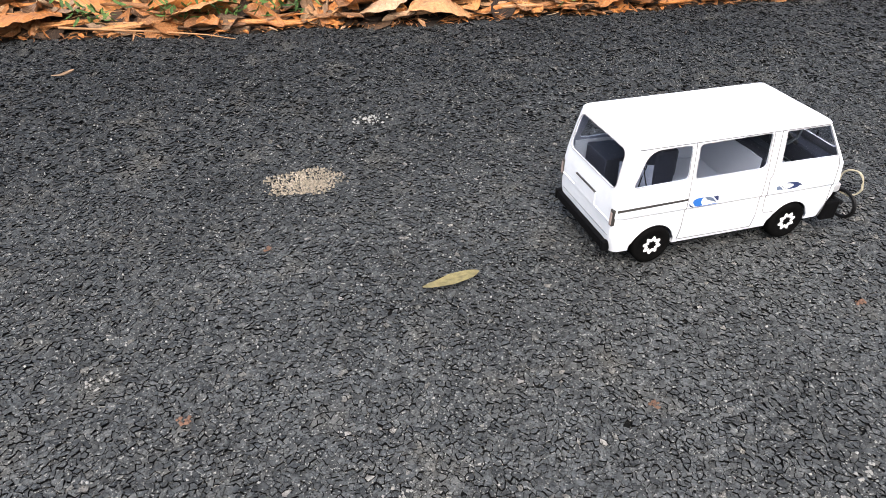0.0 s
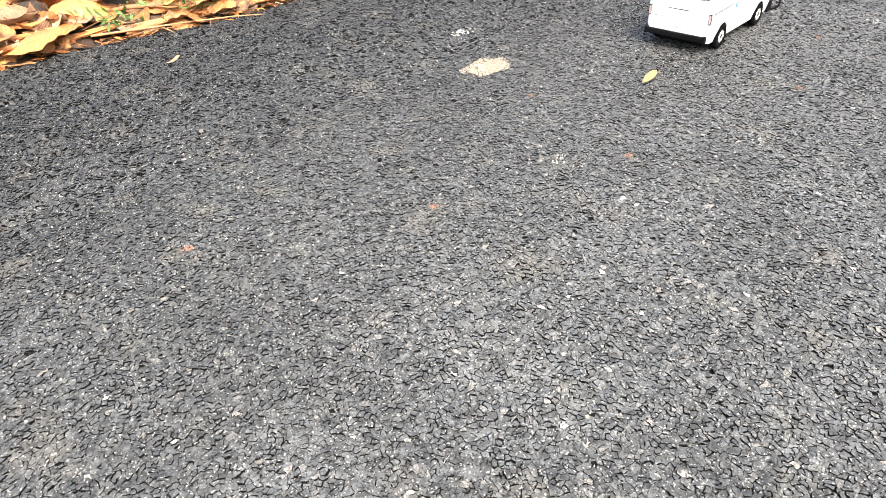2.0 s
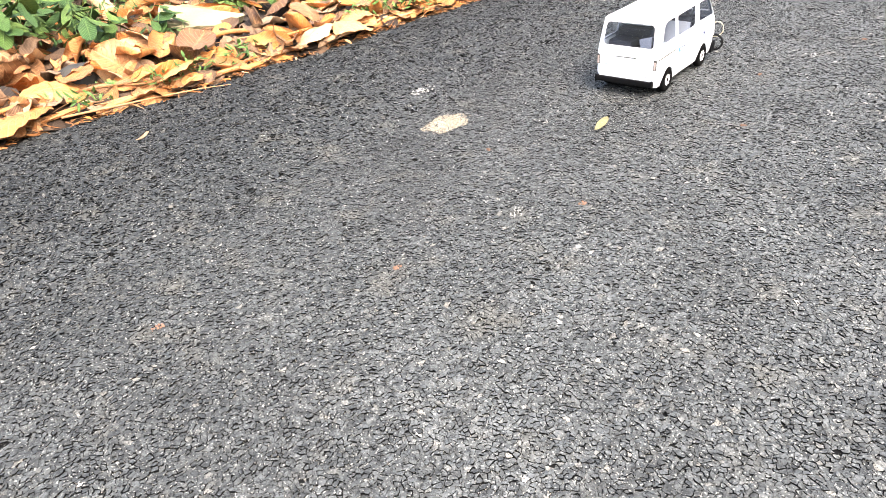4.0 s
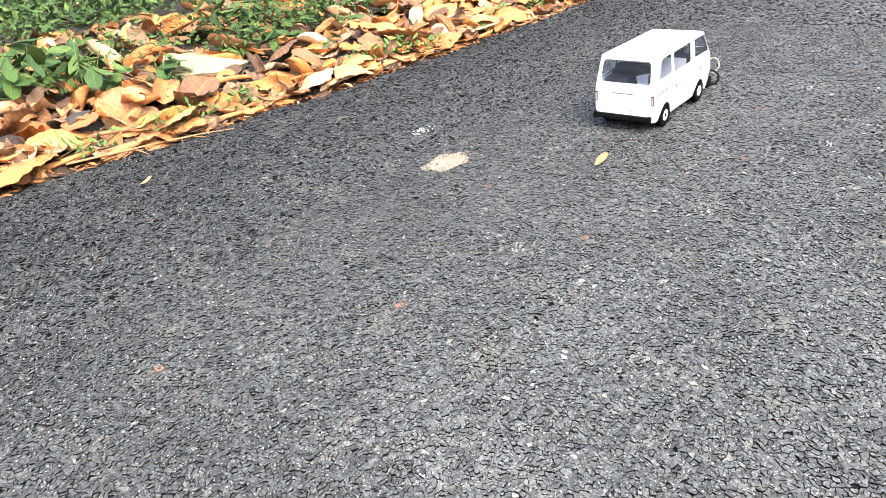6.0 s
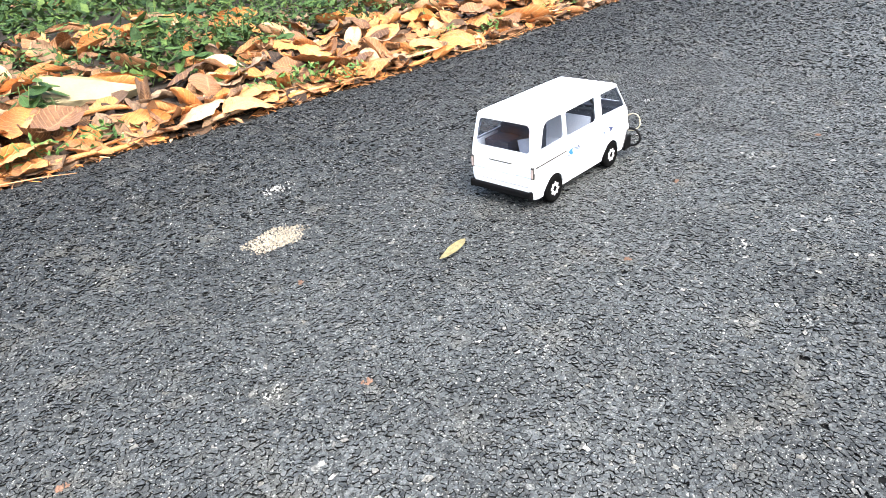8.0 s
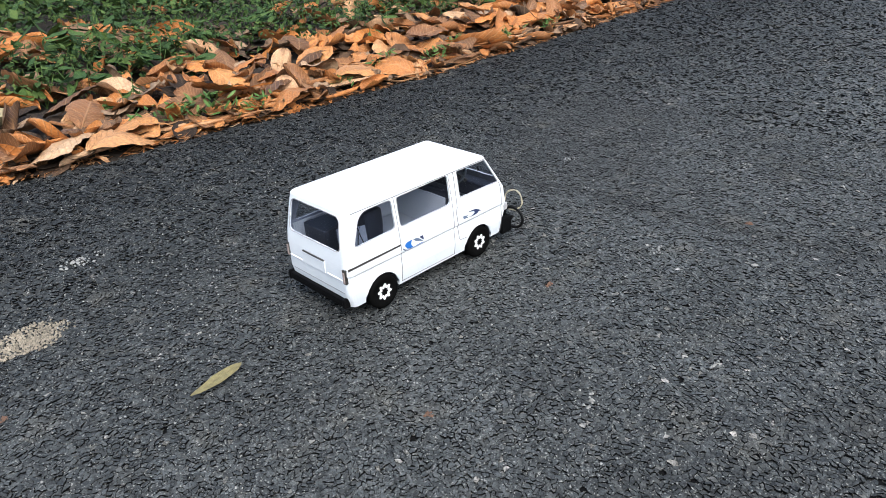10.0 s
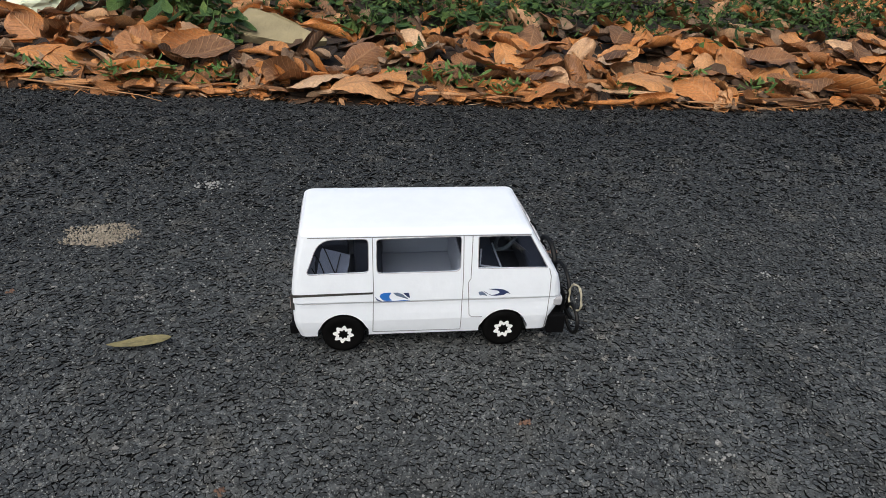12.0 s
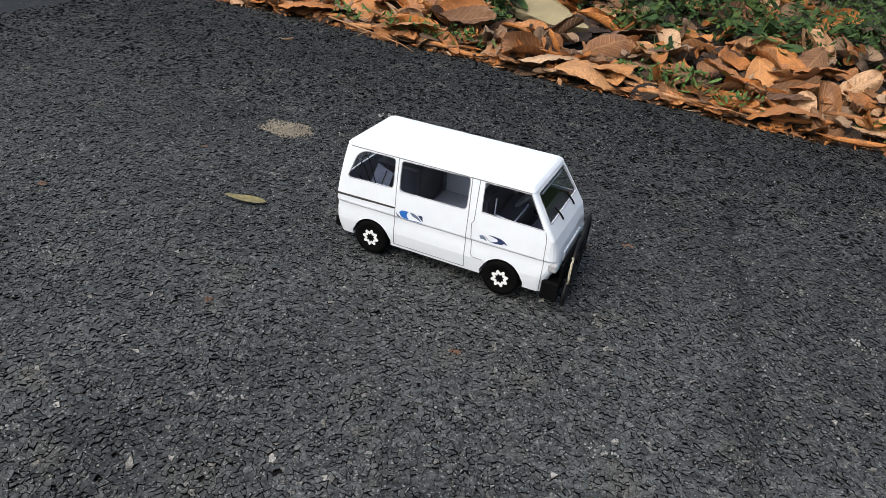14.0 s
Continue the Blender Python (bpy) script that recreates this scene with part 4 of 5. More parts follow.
    part("handle_slot", box(bmesh.new(), (-0.2098, -0.029, 0.1070), (-0.2060, 0.035, 0.1090), 0.0005), M_STRIPE, van, "dark slot above the panel")
    for lo, hi in ((-0.079, -0.034), (0.040, 0.079)):
        part("tailgate_ledge", box(bmesh.new(), (-0.2094, lo, 0.0838), (-0.2060, hi, 0.0866), 0.0010), M_PAINT, van)
    part("tailgate_seam", tube(bmesh.new(), [(rear_at(0.0585) - 0.0002, -0.078, 0.0585), (rear_at(0.0585) - 0.0002, 0.078, 0.0585)], 0.0005, 5), M_SEAM, van)
    # bumpers
    rear = part("rear_bumper", box(bmesh.new(), (-0.2125, -0.0790, 0.0310), (-0.2020, 0.0880, 0.0465), 0.003), M_BLACK, van, "black plastic rear bumper")
    for y in (-0.0775, 0.0865):
        part("bumper_end", box(bmesh.new(), (-0.2140, y - 0.0040, 0.0300), (-0.2000, y + 0.0040, 0.0490), 0.0025), M_BLACK, rear)
    front = part("front_bumper", box(bmesh.new(), (0.2060, -0.0900, 0.0230), (0.2310, 0.0900, 0.0545), 0.003), M_BLACK, van, "black plastic front bumper")
    for y in (-0.0875, 0.0875):
        part("bumper_end", box(bmesh.new(), (0.2040, y - 0.0045, 0.0215), (0.2345, y + 0.0045, 0.0565), 0.002), M_BLACK, front)
    # nose panel
    part("grille", box(bmesh.new(), (0.2150, -0.050, 0.0770), (0.2258, 0.050, 0.0980), 0.0015), M_PAINT, van, "white grille panel between the lamps")
    for z in (0.0825, 0.0875, 0.0915):
        part("grille_slot", box(bmesh.new(), (0.2240, -0.044, z - 0.0007), (0.2262, 0.044, z + 0.0007)), M_SEAM, van)
    # wipers
    for y in (-0.034, 0.032):
        arm = part("wiper", tube(bmesh.new(), [(front_at(0.144) + 0.0015, y + 0.008, 0.144), (front_at(0.151) + 0.0030, y + 0.005, 0.151), (front_at(0.161) + 0.0025, y, 0.161)], 0.0016, 6), M_BLACK, van, "short black windscreen wiper")
        part("blade", tube(bmesh.new(), [(front_at(0.155) + 0.0015, y + 0.004, 0.155), (front_at(0.167) + 0.0015, y - 0.004, 0.167)], 0.0015, 5), M_BLACK, arm)
    # guard of bent black wire in front of the nose, with a cream cord loop
    guard = part("front_guard", tube(bmesh.new(), [(0.2410 - 0.1 * y, y, z) for y, z in rounded_ring(0.050, 0.078, 0.040, 0.040, 0.25, 28)], 0.0046, 7, True), M_WIRE, van, "bent black wire guard with loops")
    for ring in (rounded_ring(-0.024, 0.072, 0.040, 0.038, -0.2, 28), rounded_ring(-0.086, 0.046, 0.024, 0.023, 0.3, 24), rounded_ring(0.030, 0.052, 0.030, 0.026, 0.2, 24)):
        part("wire_loop", tube(bmesh.new(), [(0.2400 - 0.08 * y, y, z) for y, z in ring], 0.0034, 7, True), M_WIRE, guard)
    part("cross_bar", tube(bmesh.new(), [(0.2450, -0.086, 0.047), (0.2330, 0.086, 0.050)], 0.0042, 8), M_WIRE, guard)
    part("guard_plate", box(bmesh.new(), (0.2285, -0.078, 0.046), (0.2345, 0.080, 0.088), 0.002), M_BLACK, guard, "black strip behind the wire loops")
    for y in (-0.060, 0.010, 0.066):
        part("bracket", tube(bmesh.new(), [(0.2200, y, 0.048), (0.2415, y, 0.050)], 0.0026, 6), M_WIRE, guard)
    rnd = random.Random(5)
    cord = [(0.2480 - 0.16 * (y + 0.09) + rnd.uniform(-0.001, 0.001), y + rnd.uniform(-0.001, 0.001), z) for y, z in rounded_ring(-0.086, 0.0860, 0.0200, 0.0240, 0.4, 22)]
    part("cord_loop", tube(bmesh.new(), cord, 0.0015, 6, True, lambda f: 0.7 + 0.7 * abs(math.sin(f * 17))), M_CORD, guard, "frayed cream cord loop")
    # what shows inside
    part("floor_board", box(bmesh.new(), (-0.198, -0.084, 0.0730), (0.060, 0.084, 0.0765)), M_INSIDE_SHADE, van)
    part("cab_floor", box(bmesh.new(), (0.061, -0.084, 0.0730), (0.200, 0.084, 0.0765)), M_SEAT, van)
    part("deck_board", box(bmesh.new(), (-0.062, -0.074, 0.0768), (0.058, 0.078, 0.0800), 0.0006), M_CARD, van, "pale card floor inside")
    part("wall_lining", box(bmesh.new(), (-0.060, 0.0785, 0.0800), (0.066, 0.0800, 0.1960), 0.0006), M_CARD, van, "pale card lining of the far wall")
    part("lining_tab", box(bmesh.new(), (-0.034, 0.0765, 0.1780), (-0.012, 0.0785, 0.1900), 0.0004), M_PAINT, van)
    part("rear_seat", box(bmesh.new(), (-0.110, -0.030, 0.0770), (-0.066, 0.076, 0.1640), 0.006), M_SEAT, van, "dark seat")
    part("seat_back_panel", box(bmesh.new(), (0.0575, -0.070, 0.0800), (0.0600, 0.074, 0.1500), 0.0006), M_CARD, van, "pale card behind the front seat")
    part("rear_wall_lining", box(bmesh.new(), (-0.192, 0.0795, 0.0800), (-0.112, 0.0815, 0.1420), 0.0006), M_CARD, van, "pale card lining of the far wall")
    part("front_seat", box(bmesh.new(), (0.060, -0.074, 0.0770), (0.086, 0.074, 0.1640), 0.006), M_SEAT, van, "dark seat back")
    part("seat_cushion", box(bmesh.new(), (0.086, -0.074, 0.0770), (0.130, 0.074, 0.1180), 0.005), M_SEAT, van)
    part("door_card", box(bmesh.new(), (0.090, 0.0815, 0.0800), (0.186, 0.0835, 0.1440), 0.0006), M_SEAT, van, "dark lining of the cab door")
    part("seat_rail", tube(bmesh.new(), [(0.092, -0.050, 0.160), (0.092, -0.050, 0.130), (0.128, -0.050, 0.124), (0.128, 0.030, 0.124)], 0.0016, 6), M_CARD, van, "pale bent rail by the seat")
    part("control_box", box(bmesh.new(), (-0.176, 0.004, 0.0770), (-0.120, 0.070, 0.1420), 0.002), M_SEAT, van, "black control box inside")
    # a white card, coloured grey to stand for the shade around it
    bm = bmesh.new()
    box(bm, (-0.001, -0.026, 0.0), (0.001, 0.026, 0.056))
    part("rear_card", bm, M_INSIDE_SHADE, van, "white card inside the back, greyed as shade", m=pose(-0.150, -0.046, 0.096, 0, 24, 62))
    part("dashboard", box(bmesh.new(), (0.166, -0.080, 0.1080), (0.196, 0.080, 0.1420), 0.004), M_SEAT, van, "dark dashboard")
    part("steering_wheel", tube(bmesh.new(), [(0.138 + 0.016 * math.sin(a), -0.024 + 0.0240 * math.cos(a), 0.166 + 0.0180 * math.sin(a)) for a in (math.tau * k / 24 for k in range(24))], 0.0030, 7, True), M_STEER, van, "dark grey steering wheel")
    part("steering_column", tube(bmesh.new(), [(0.138, -0.024, 0.166), (0.172, -0.024, 0.138)], 0.0040, 6), M_STRIPE, van)
    part("cab_rail", tube(bmesh.new(), [(0.166, -0.040, 0.186), (0.166, 0.074, 0.186)], 0.0018, 6), M_CARD, van, "pale rail across the cab")
    for k in range(3):
        pts = [(-0.176 + 0.045 * f, -0.060 + 0.022 * k * f, 0.150 - 0.02 * k + 0.030 * math.sin(f * (5 + k) + k)) for f in (j / 14 for j in range(15))]
        part("loose_wire", tube(bmesh.new(), pts, 0.0009, 5), M_WIRE, van, "thin black wire")
    return van


build_van()


# ---- roadside litter and plants ----
def leaf_bmesh(rnd, length, width, curl, roll, wave, nx=8, ny=4, point=0.25, crinkle=0.10, lean=1.0):
    """A dry or green leaf: an egg-shaped blade bent along and across, with a short stalk; u runs along, v across."""
    bm = bmesh.new()
    uvl = bm.loops.layers.uv.new("leaf")
    ph = rnd.uniform(0, 6)
    grid = {}
    for i in range(nx + 1):
        f = 0.5 - 0.5 * math.cos(math.pi * i / nx)
        w = width * 0.5 * max(0.03, math.sin(math.pi * min(1, f ** lean)) ** 0.62 * (1 - point * (f - 0.5)) * (1 + 0.07 * math.sin(f * 17 + ph)))
        bend = curl * (f - 0.45)
        for j in range(ny + 1):
            g = j / ny * 2 - 1
            a = roll * g * (0.5 + 0.9 * f)
            r = w / max(0.25, abs(roll) + 0.3)
            y = w * g if abs(roll) < 0.15 else r * math.sin(a) * 1.1
            z = abs(g) * w * 0.15 if abs(roll) < 0.15 else r * (1 - math.cos(a))
            z += wave * width * math.sin(f * 9 + g * 2.4 + ph) * (0.25 + abs(g)) * 0.5
            z += crinkle * width * noise.noise((f * 5 + ph, g * 2.5, ph))
            x = (f - 0.45) * length
            if abs(curl) > 0.01:
                rad = length / curl
                x, z = (rad - z) * math.sin(bend), rad - (rad - z) * math.cos(bend)
            grid[i, j] = (bm.verts.new((x, y, z)), f, g)
    for i in range(nx):
        for j in range(ny):
            q = [grid[i, j], grid[i + 1, j], grid[i + 1, j + 1], grid[i, j + 1]]
            face = bm.faces.new([p[0] for p in q])
            face.smooth = True
            for loop, p in zip(face.loops, q):
                loop[uvl].uv = (p[1], p[2])
    return bm


def dry_leaf_bmesh(rnd, length, width, curl, roll, crumple, nx=10, ny=6):
    """A broad dead leaf, widest towards its round tip, arched along its midrib and rolled across; u runs along, v across."""
    bm = bmesh.new()
    uvl = bm.loops.layers.uv.new("leaf")
    ph, bias = rnd.uniform(0, 60), rnd.uniform(-0.12, 0.12)
    k = roll / (width * 0.5)
    grid = {}
    for i in range(nx + 1):
        f = 0.5 - 0.5 * math.cos(math.pi * i / nx)
        w = width * 0.5 * max(0.06, f ** 0.6 * math.sqrt(max(0, 1 - f ** 3.0)) / 0.65) * (1 + 0.10 * noise.noise((f * 4 + ph, 0.5, 9.0)))
        for j in range(ny + 1):
            g = j / ny * 2 - 1
            s = w * g * (1 + bias * g + 0.15 * noise.noise((f * 3.5 + ph, g, 1.0)))
            y, z = (math.sin(k * s) / k, (1 - math.cos(k * s)) / k) if abs(k) > 0.01 else (s, 0)
            z += crumple * width * (1.5 * abs(noise.noise((f * 2.6 + ph, g * 1.3, 4.0))) + 0.4 * noise.noise((f * 2 + ph, g, 2.0))) + crumple * 0.35 * width * noise.noise((f * 7 + ph, g * 4, 7.0))
            z -= 0.018 * width * (1 - abs(g)) ** 4
            z += 0.016 * width * math.sin((f - 0.25 * abs(g)) * 34) * min(1, abs(g) * 3) if nx > 20 else 0
            x = (f - 0.45) * length
            if abs(curl) > 0.01:
                rad, bend = length / curl, curl * (f - 0.45)
                x, z = (rad - z) * math.sin(bend), rad - (rad - z) * math.cos(bend)
            grid[i, j] = (bm.verts.new((x, y, z)), f, g)
    for i in range(nx):
        for j in range(ny):
            q = [grid[i, j], grid[i + 1, j], grid[i + 1, j + 1], grid[i, j + 1]]
            face = bm.faces.new([v[0] for v in q])
            face.smooth = True
            for loop, v in zip(face.loops, q):
                loop[uvl].uv = (v[1], v[2])
    return bm


def mesh_of(bm, name, mat):
    me = bpy.data.meshes.new(name)
    bm.to_mesh(me)
    bm.free()
    me.materials.append(mat)
    return me


def place_piece(name, me, parent, m):
    ob = new(name, me)
    ob.matrix_basis = m
    ob.parent = parent
    return ob


def joined(name, placed, mat, label, category):
    """Many placed copies of small meshes as one mesh of kind stuff."""
    verts, faces, uvs, base = [], [], [], 0
    for me, m in placed:
        co = np.empty(len(me.vertices) * 3)
        me.vertices.foreach_get("co", co)
        co = co.reshape(-1, 3) @ np.array(m.to_3x3()).T + np.array(m.translation)
        verts.append(co)
        idx = np.empty(len(me.loops), dtype=np.int64)
        me.loops.foreach_get("vertex_index", idx)
        faces.append(idx.reshape(-1, 4) + base)
        uv = np.empty(len(me.loops) * 2)
        me.uv_layers[0].data.foreach_get("uv", uv)
        uvs.append(uv)
        base += len(co)
    out = bpy.data.meshes.new(name)
    out.from_pydata(np.concatenate(verts), [], np.concatenate(faces))
    layer = out.uv_layers.new(name="leaf")
    layer.data.foreach_set("uv", np.concatenate(uvs))
    out.polygons.foreach_set("use_smooth", np.ones(len(out.polygons), dtype=bool))
    out.materials.append(mat)
    return tagged(new(name, out), label, category, kind="stuff")


def leaf_pose(rnd, x, y, z, tilt, size, lean=0.0):
    """A leaf at any turn, tipped at random and leaning towards the road by some degrees."""
    return pose(x, y, z, lean, 0, 0) @ pose(0, 0, 0, rnd.gauss(0, tilt), rnd.gauss(0, tilt), rnd.uniform(0, 360)) @ Matrix.Diagonal((size, size, size, 1))


def green_at(x, y):
    """How densely low green plants grow at a place of the verge."""
    d = y - edge_at(x)
    patch = noise.noise((x * 1.3 + 3.1, y * 1.5, 2.0)) * 0.9
    near = 1.0 if -0.12 < x < 2.8 else 0.0
    weeds = sum(k * math.exp(-((x - u) / a) ** 2 - ((d - v) / b) ** 2) for k, u, a, v, b in (
        (0.9, 0.06, 0.26, 0.92, 0.20), (0.8, -0.95, 0.26, 1.05, 0.26), (0.7, -0.42, 0.16, 1.20, 0.20), (0.9, 0.62, 0.30, 1.15, 0.28), (0.8, 1.55, 0.40, 1.02, 0.25), (0.7, 2.3, 0.40, 0.95, 0.30)))
    return min(1, weeds + max(0, min(1, (d - (0.92 if x < 1.0 else 0.82)) * 2.4)) * near * max(0, 0.42 + 1.5 * patch) + max(0, min(1, (d - 1.5) * 0.9)) * max(0, 0.6 + patch))


def build_litter():
    rnd = random.Random(11)
    fresh, folded, weathered, low = [], [], [], []
    for k in range(26):
        length = rnd.uniform(0.14, 0.235)
        fresh.append(mesh_of(dry_leaf_bmesh(rnd, length, length * rnd.uniform(0.50, 0.72), rnd.choice((0.5, 1.0, 1.5, -0.5, -1.0, -1.5)), rnd.choice((0.4, 0.8, -0.5, -0.9, -1.3, 1.4)), rnd.uniform(0.12, 0.30), 11, 6), "leaf", M_DRY))
    for k in range(10):
        length = rnd.uniform(0.18, 0.29)
        folded.append(mesh_of(dry_leaf_bmesh(rnd, length, length * rnd.uniform(0.45, 0.6), rnd.uniform(-0.5, 0.7), rnd.choice((1.2, 1.7, 2.3, -1.3, -1.7, 2.7)), rnd.uniform(0.06, 0.14)), "leaf", M_DRY))
    for k in range(9):
        length = rnd.uniform(0.14, 0.21)
        weathered.append(mesh_of(dry_leaf_bmesh(rnd, length, length * rnd.uniform(0.5, 0.7), rnd.uniform(-1.8, 1.8), rnd.uniform(-1.6, 1.8), rnd.uniform(0.18, 0.36)), "leaf", M_WEATHER))
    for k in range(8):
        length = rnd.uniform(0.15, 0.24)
        low.append(mesh_of(dry_leaf_bmesh(rnd, length, length * rnd.uniform(0.5, 0.7), rnd.uniform(-0.8, 0.8), rnd.uniform(-0.6, 0.6), 0.10, 6, 4), "leaf", M_DECAY_SHADED))
    litter = thing("leaf_litter", "deep drift of curled orange-brown dry leaves along the road edge", "leaf litter")
    near, rest, grey, under = [], [], [], []
    for k in range(4500):
        x = rnd.uniform(-3.0, 5.4)
        d = 3.6 * rnd.random() ** 1.55
        y = edge_at(x) + 0.03 + d
        g = green_at(x, y)
        if rnd.random() < g * 0.78 + (0.35 if d > 1.7 else 0):
            continue
        layer, kind = rnd.random(), rnd.random()
        z = soil_height(x, y) + 0.010 + 0.065 * layer * min(1, 0.25 + d * 2.2)
        size = rnd.uniform(0.45, 0.75) if d < 0.10 or rnd.random() < 0.25 else rnd.uniform(0.8, 1.2)
        if layer > 0.3 and abs(x + 0.38) < 0.26 and abs(d - 0.57) < 0.20:
            continue
        m = leaf_pose(rnd, x, y, z, 11 if layer < 0.6 else 20, size, 5)
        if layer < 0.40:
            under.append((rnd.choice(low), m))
        elif kind < 0.20:
            grey.append((rnd.choice(weathered), m))
        elif layer > 0.6 and -1.7 < x < 2.3 and d < 1.5 and len(near) < 250:
            near.append((rnd.choice(folded if kind > 0.70 else fresh), m))
        else:
            rest.append((rnd.choice(folded if kind > 0.70 else fresh), m))
    for me, m in near:
        place_piece("leaf", me, litter, m)
    joined("leaf_layer", rest, M_DRY, "layer of orange-brown dry leaves", "leaf litter")
    joined("weathered_leaves", grey, M_WEATHER, "crumpled grey-brown weathered leaves", "leaf litter")
    joined("rotting_leaves", under, M_DECAY_SHADED, "rotting leaves under the fresh ones, darkened further as gap shade", "leaf litter")
    # shreds and small broken pieces in the front row
    bits = [mesh_of(leaf_bmesh(rnd, 0.034, 0.018, rnd.uniform(-1, 1), rnd.uniform(0.2, 1.2), 0.1, 4, 2), "shred", M_DRY) for _ in range(6)]
    bits += [mesh_of(leaf_bmesh(rnd, 0.09, 0.008, rnd.uniform(-0.6, 0.6), 0.9, 0.1, 5, 2), "shred", M_DRY) for _ in range(4)]
    shreds = []
    for k in range(2600):
        x = rnd.uniform(-3.0, 5.0)
        d = abs(rnd.gauss(0, 0.08)) if rnd.random() < 0.65 else rnd.uniform(0, 1.4)
        y = edge_at(x) + d - 0.012
        z = max(soil_height(x, y), -0.004 if d < 0.02 else -1) + 0.006 + rnd.uniform(0, 0.03) * min(1, d * 4)
        shreds.append((rnd.choice(bits), leaf_pose(rnd, x, y, z, 12, rnd.uniform(0.5, 1.3))))
    joined("leaf_shreds", shreds, M_DRY, "broken shreds of dry leaf along the edge", "leaf litter")

    def along_edge(x):
        return math.degrees(math.atan2(edge_at(x + 0.1) - edge_at(x - 0.1), 0.2))

    # thin twigs and stalks, most of them lying along the edge
    for k in range(90):
        x = rnd.uniform(-2.4, 3.2)
        along = rnd.random() < 0.7
        d = rnd.uniform(0.0, 0.16) if along else rnd.uniform(0.1, 1.3)
        y = edge_at(x) + 0.015 + d
        length, r = rnd.uniform(0.10, 0.36), rnd.choice((0.0016, 0.002, 0.0028, 0.0036))
        bow = rnd.uniform(-0.14, 0.14)
        pts = [(length * (f - 0.5), bow * length * math.sin(math.pi * f) + 0.006 * math.sin(f * 8 + k), 0.006 * math.sin(f * 5 + k)) for f in (j / 6 for j in range(7))]
        bm = tube(bmesh.new(), pts, r, 5, False, lambda f: 1.0 - 0.75 * abs(f - 0.35))
        part("twig", bm, M_TWIG, litter, smooth=True, m=pose(x, y, soil_height(x, y) + 0.016 + r + min(0.045, d * 0.2), 0, rnd.gauss(0, 4), (along_edge(x) + rnd.gauss(0, 9)) if along else rnd.uniform(0, 180)))
    # a bowed stalk that reaches out over the asphalt
    pts = [(-1.22, 1.42, 0.020), (-1.08, 1.375, 0.016), (-0.93, 1.335, 0.010), (-0.80, 1.285, 0.006), (-0.72, 1.225, 0.005)]
    part("twig", tube(bmesh.new(), pts, 0.0042, 6, False, lambda f: 1.0 - 0.7 * f), M_TWIG, litter, smooth=True)
    # long leaves rolled up into quills
    quills = [mesh_of(dry_leaf_bmesh(rnd, rnd.uniform(0.26, 0.42), rnd.uniform(0.045, 0.075), rnd.uniform(-0.35, 0.35), rnd.choice((2.6, 2.9, -2.4)), 0.06, 14, 8), "rolled_leaf", M_DRY) for _ in range(6)]
    for k in range(96):
        x = rnd.uniform(-1.9, 3.0)
        d = 0.02 + (abs(rnd.gauss(0, 0.09)) if k < 60 else rnd.uniform(0.15, 0.9))
        y = edge_at(x) + d
        s = rnd.uniform(0.4, 0.85)
        place_piece("rolled_leaf", rnd.choice(quills), litter, pose(x, y, soil_height(x, y) + 0.022 + min(0.04, d * 0.25), rnd.uniform(0, 360), rnd.gauss(0, 4), along_edge(x) + rnd.gauss(0, 10 if k < 60 else 60) + rnd.choice((0, 180))) @ Matrix.Diagonal((s, s, s, 1)))
    # large fresh-fallen leaves on top of the drift
    big = [mesh_of(dry_leaf_bmesh(rnd, rnd.uniform(0.21, 0.27), rnd.uniform(0.135, 0.17), c, r, 0.07, 30, 8), "leaf", M_DRY) for c, r in ((-0.8, -0.5), (-0.5, -0.8), (-1.2, -0.4), (0.6, 0.5), (-0.7, -0.6))]
    for x, d, rx, ry, rz in ((-0.70, 0.44, 48, 0, 80), (-0.02, 0.54, 24, 8, 195), (-0.07, 0.30, 30, -10, 60), (-0.10, 0.85, 50, 0, 110), (0.66, 0.55, 20, 12, 175), (0.56, 0.18, 12, 4, 190), (0.40, 0.20, 14, -6, 150),
                             (-0.08, 0.06, 10, 4, 20), (0.02, 0.09, 10, -4, 170), (0.58, 0.06, 12, 6, 185), (-0.20, 0.10, 14, 0, 210), (-0.79, 0.09, 22, 4, 185), (-1.53, 0.08, 16, 6, 20), (-1.33, 0.04, 8, 0, 195), (-1.15, 0.20, 20, 10, 10),
                             (-0.65, 0.22, 14, 0, 40), (0.30, 1.02, 40, 5, 60), (1.30, 0.75, 25, 10, 200), (0.95, 0.45, 14, 8, 185), (1.05, 0.70, 20, -8, 60), (1.50, 0.32, 12, 5, 10), (2.1, 0.4, 15, 4, 170),
                             (0.95, 0.14, 10, 4, 10), (1.25, 0.22, 14, 0, 160), (1.75, 0.55, 20, 12, 30), (1.60, 0.12, 8, 5, 190), (-0.95, 0.85, 35, 0, 100), (0.80, 0.92, 42, 10, 80), (1.45, 0.98, 45, -6, 110), (2.4, 0.2, 10, 0, 20)):
        y = edge_at(x) + d
        place_piece("leaf", rnd.choice(big), litter, pose(x, y, soil_height(x, y) + 0.062 + 0.03 * min(1, d * 3), rx, ry, rz))
    # more of them strewn at random, facing the road
    for k in range(22):
        x, d = rnd.uniform(-1.9, 2.6), rnd.uniform(0.05, 0.75)
        y, s = edge_at(x) + d, rnd.uniform(0.65, 1.05)
        if abs(x + 0.38) < 0.30 and d > 0.3:
            continue
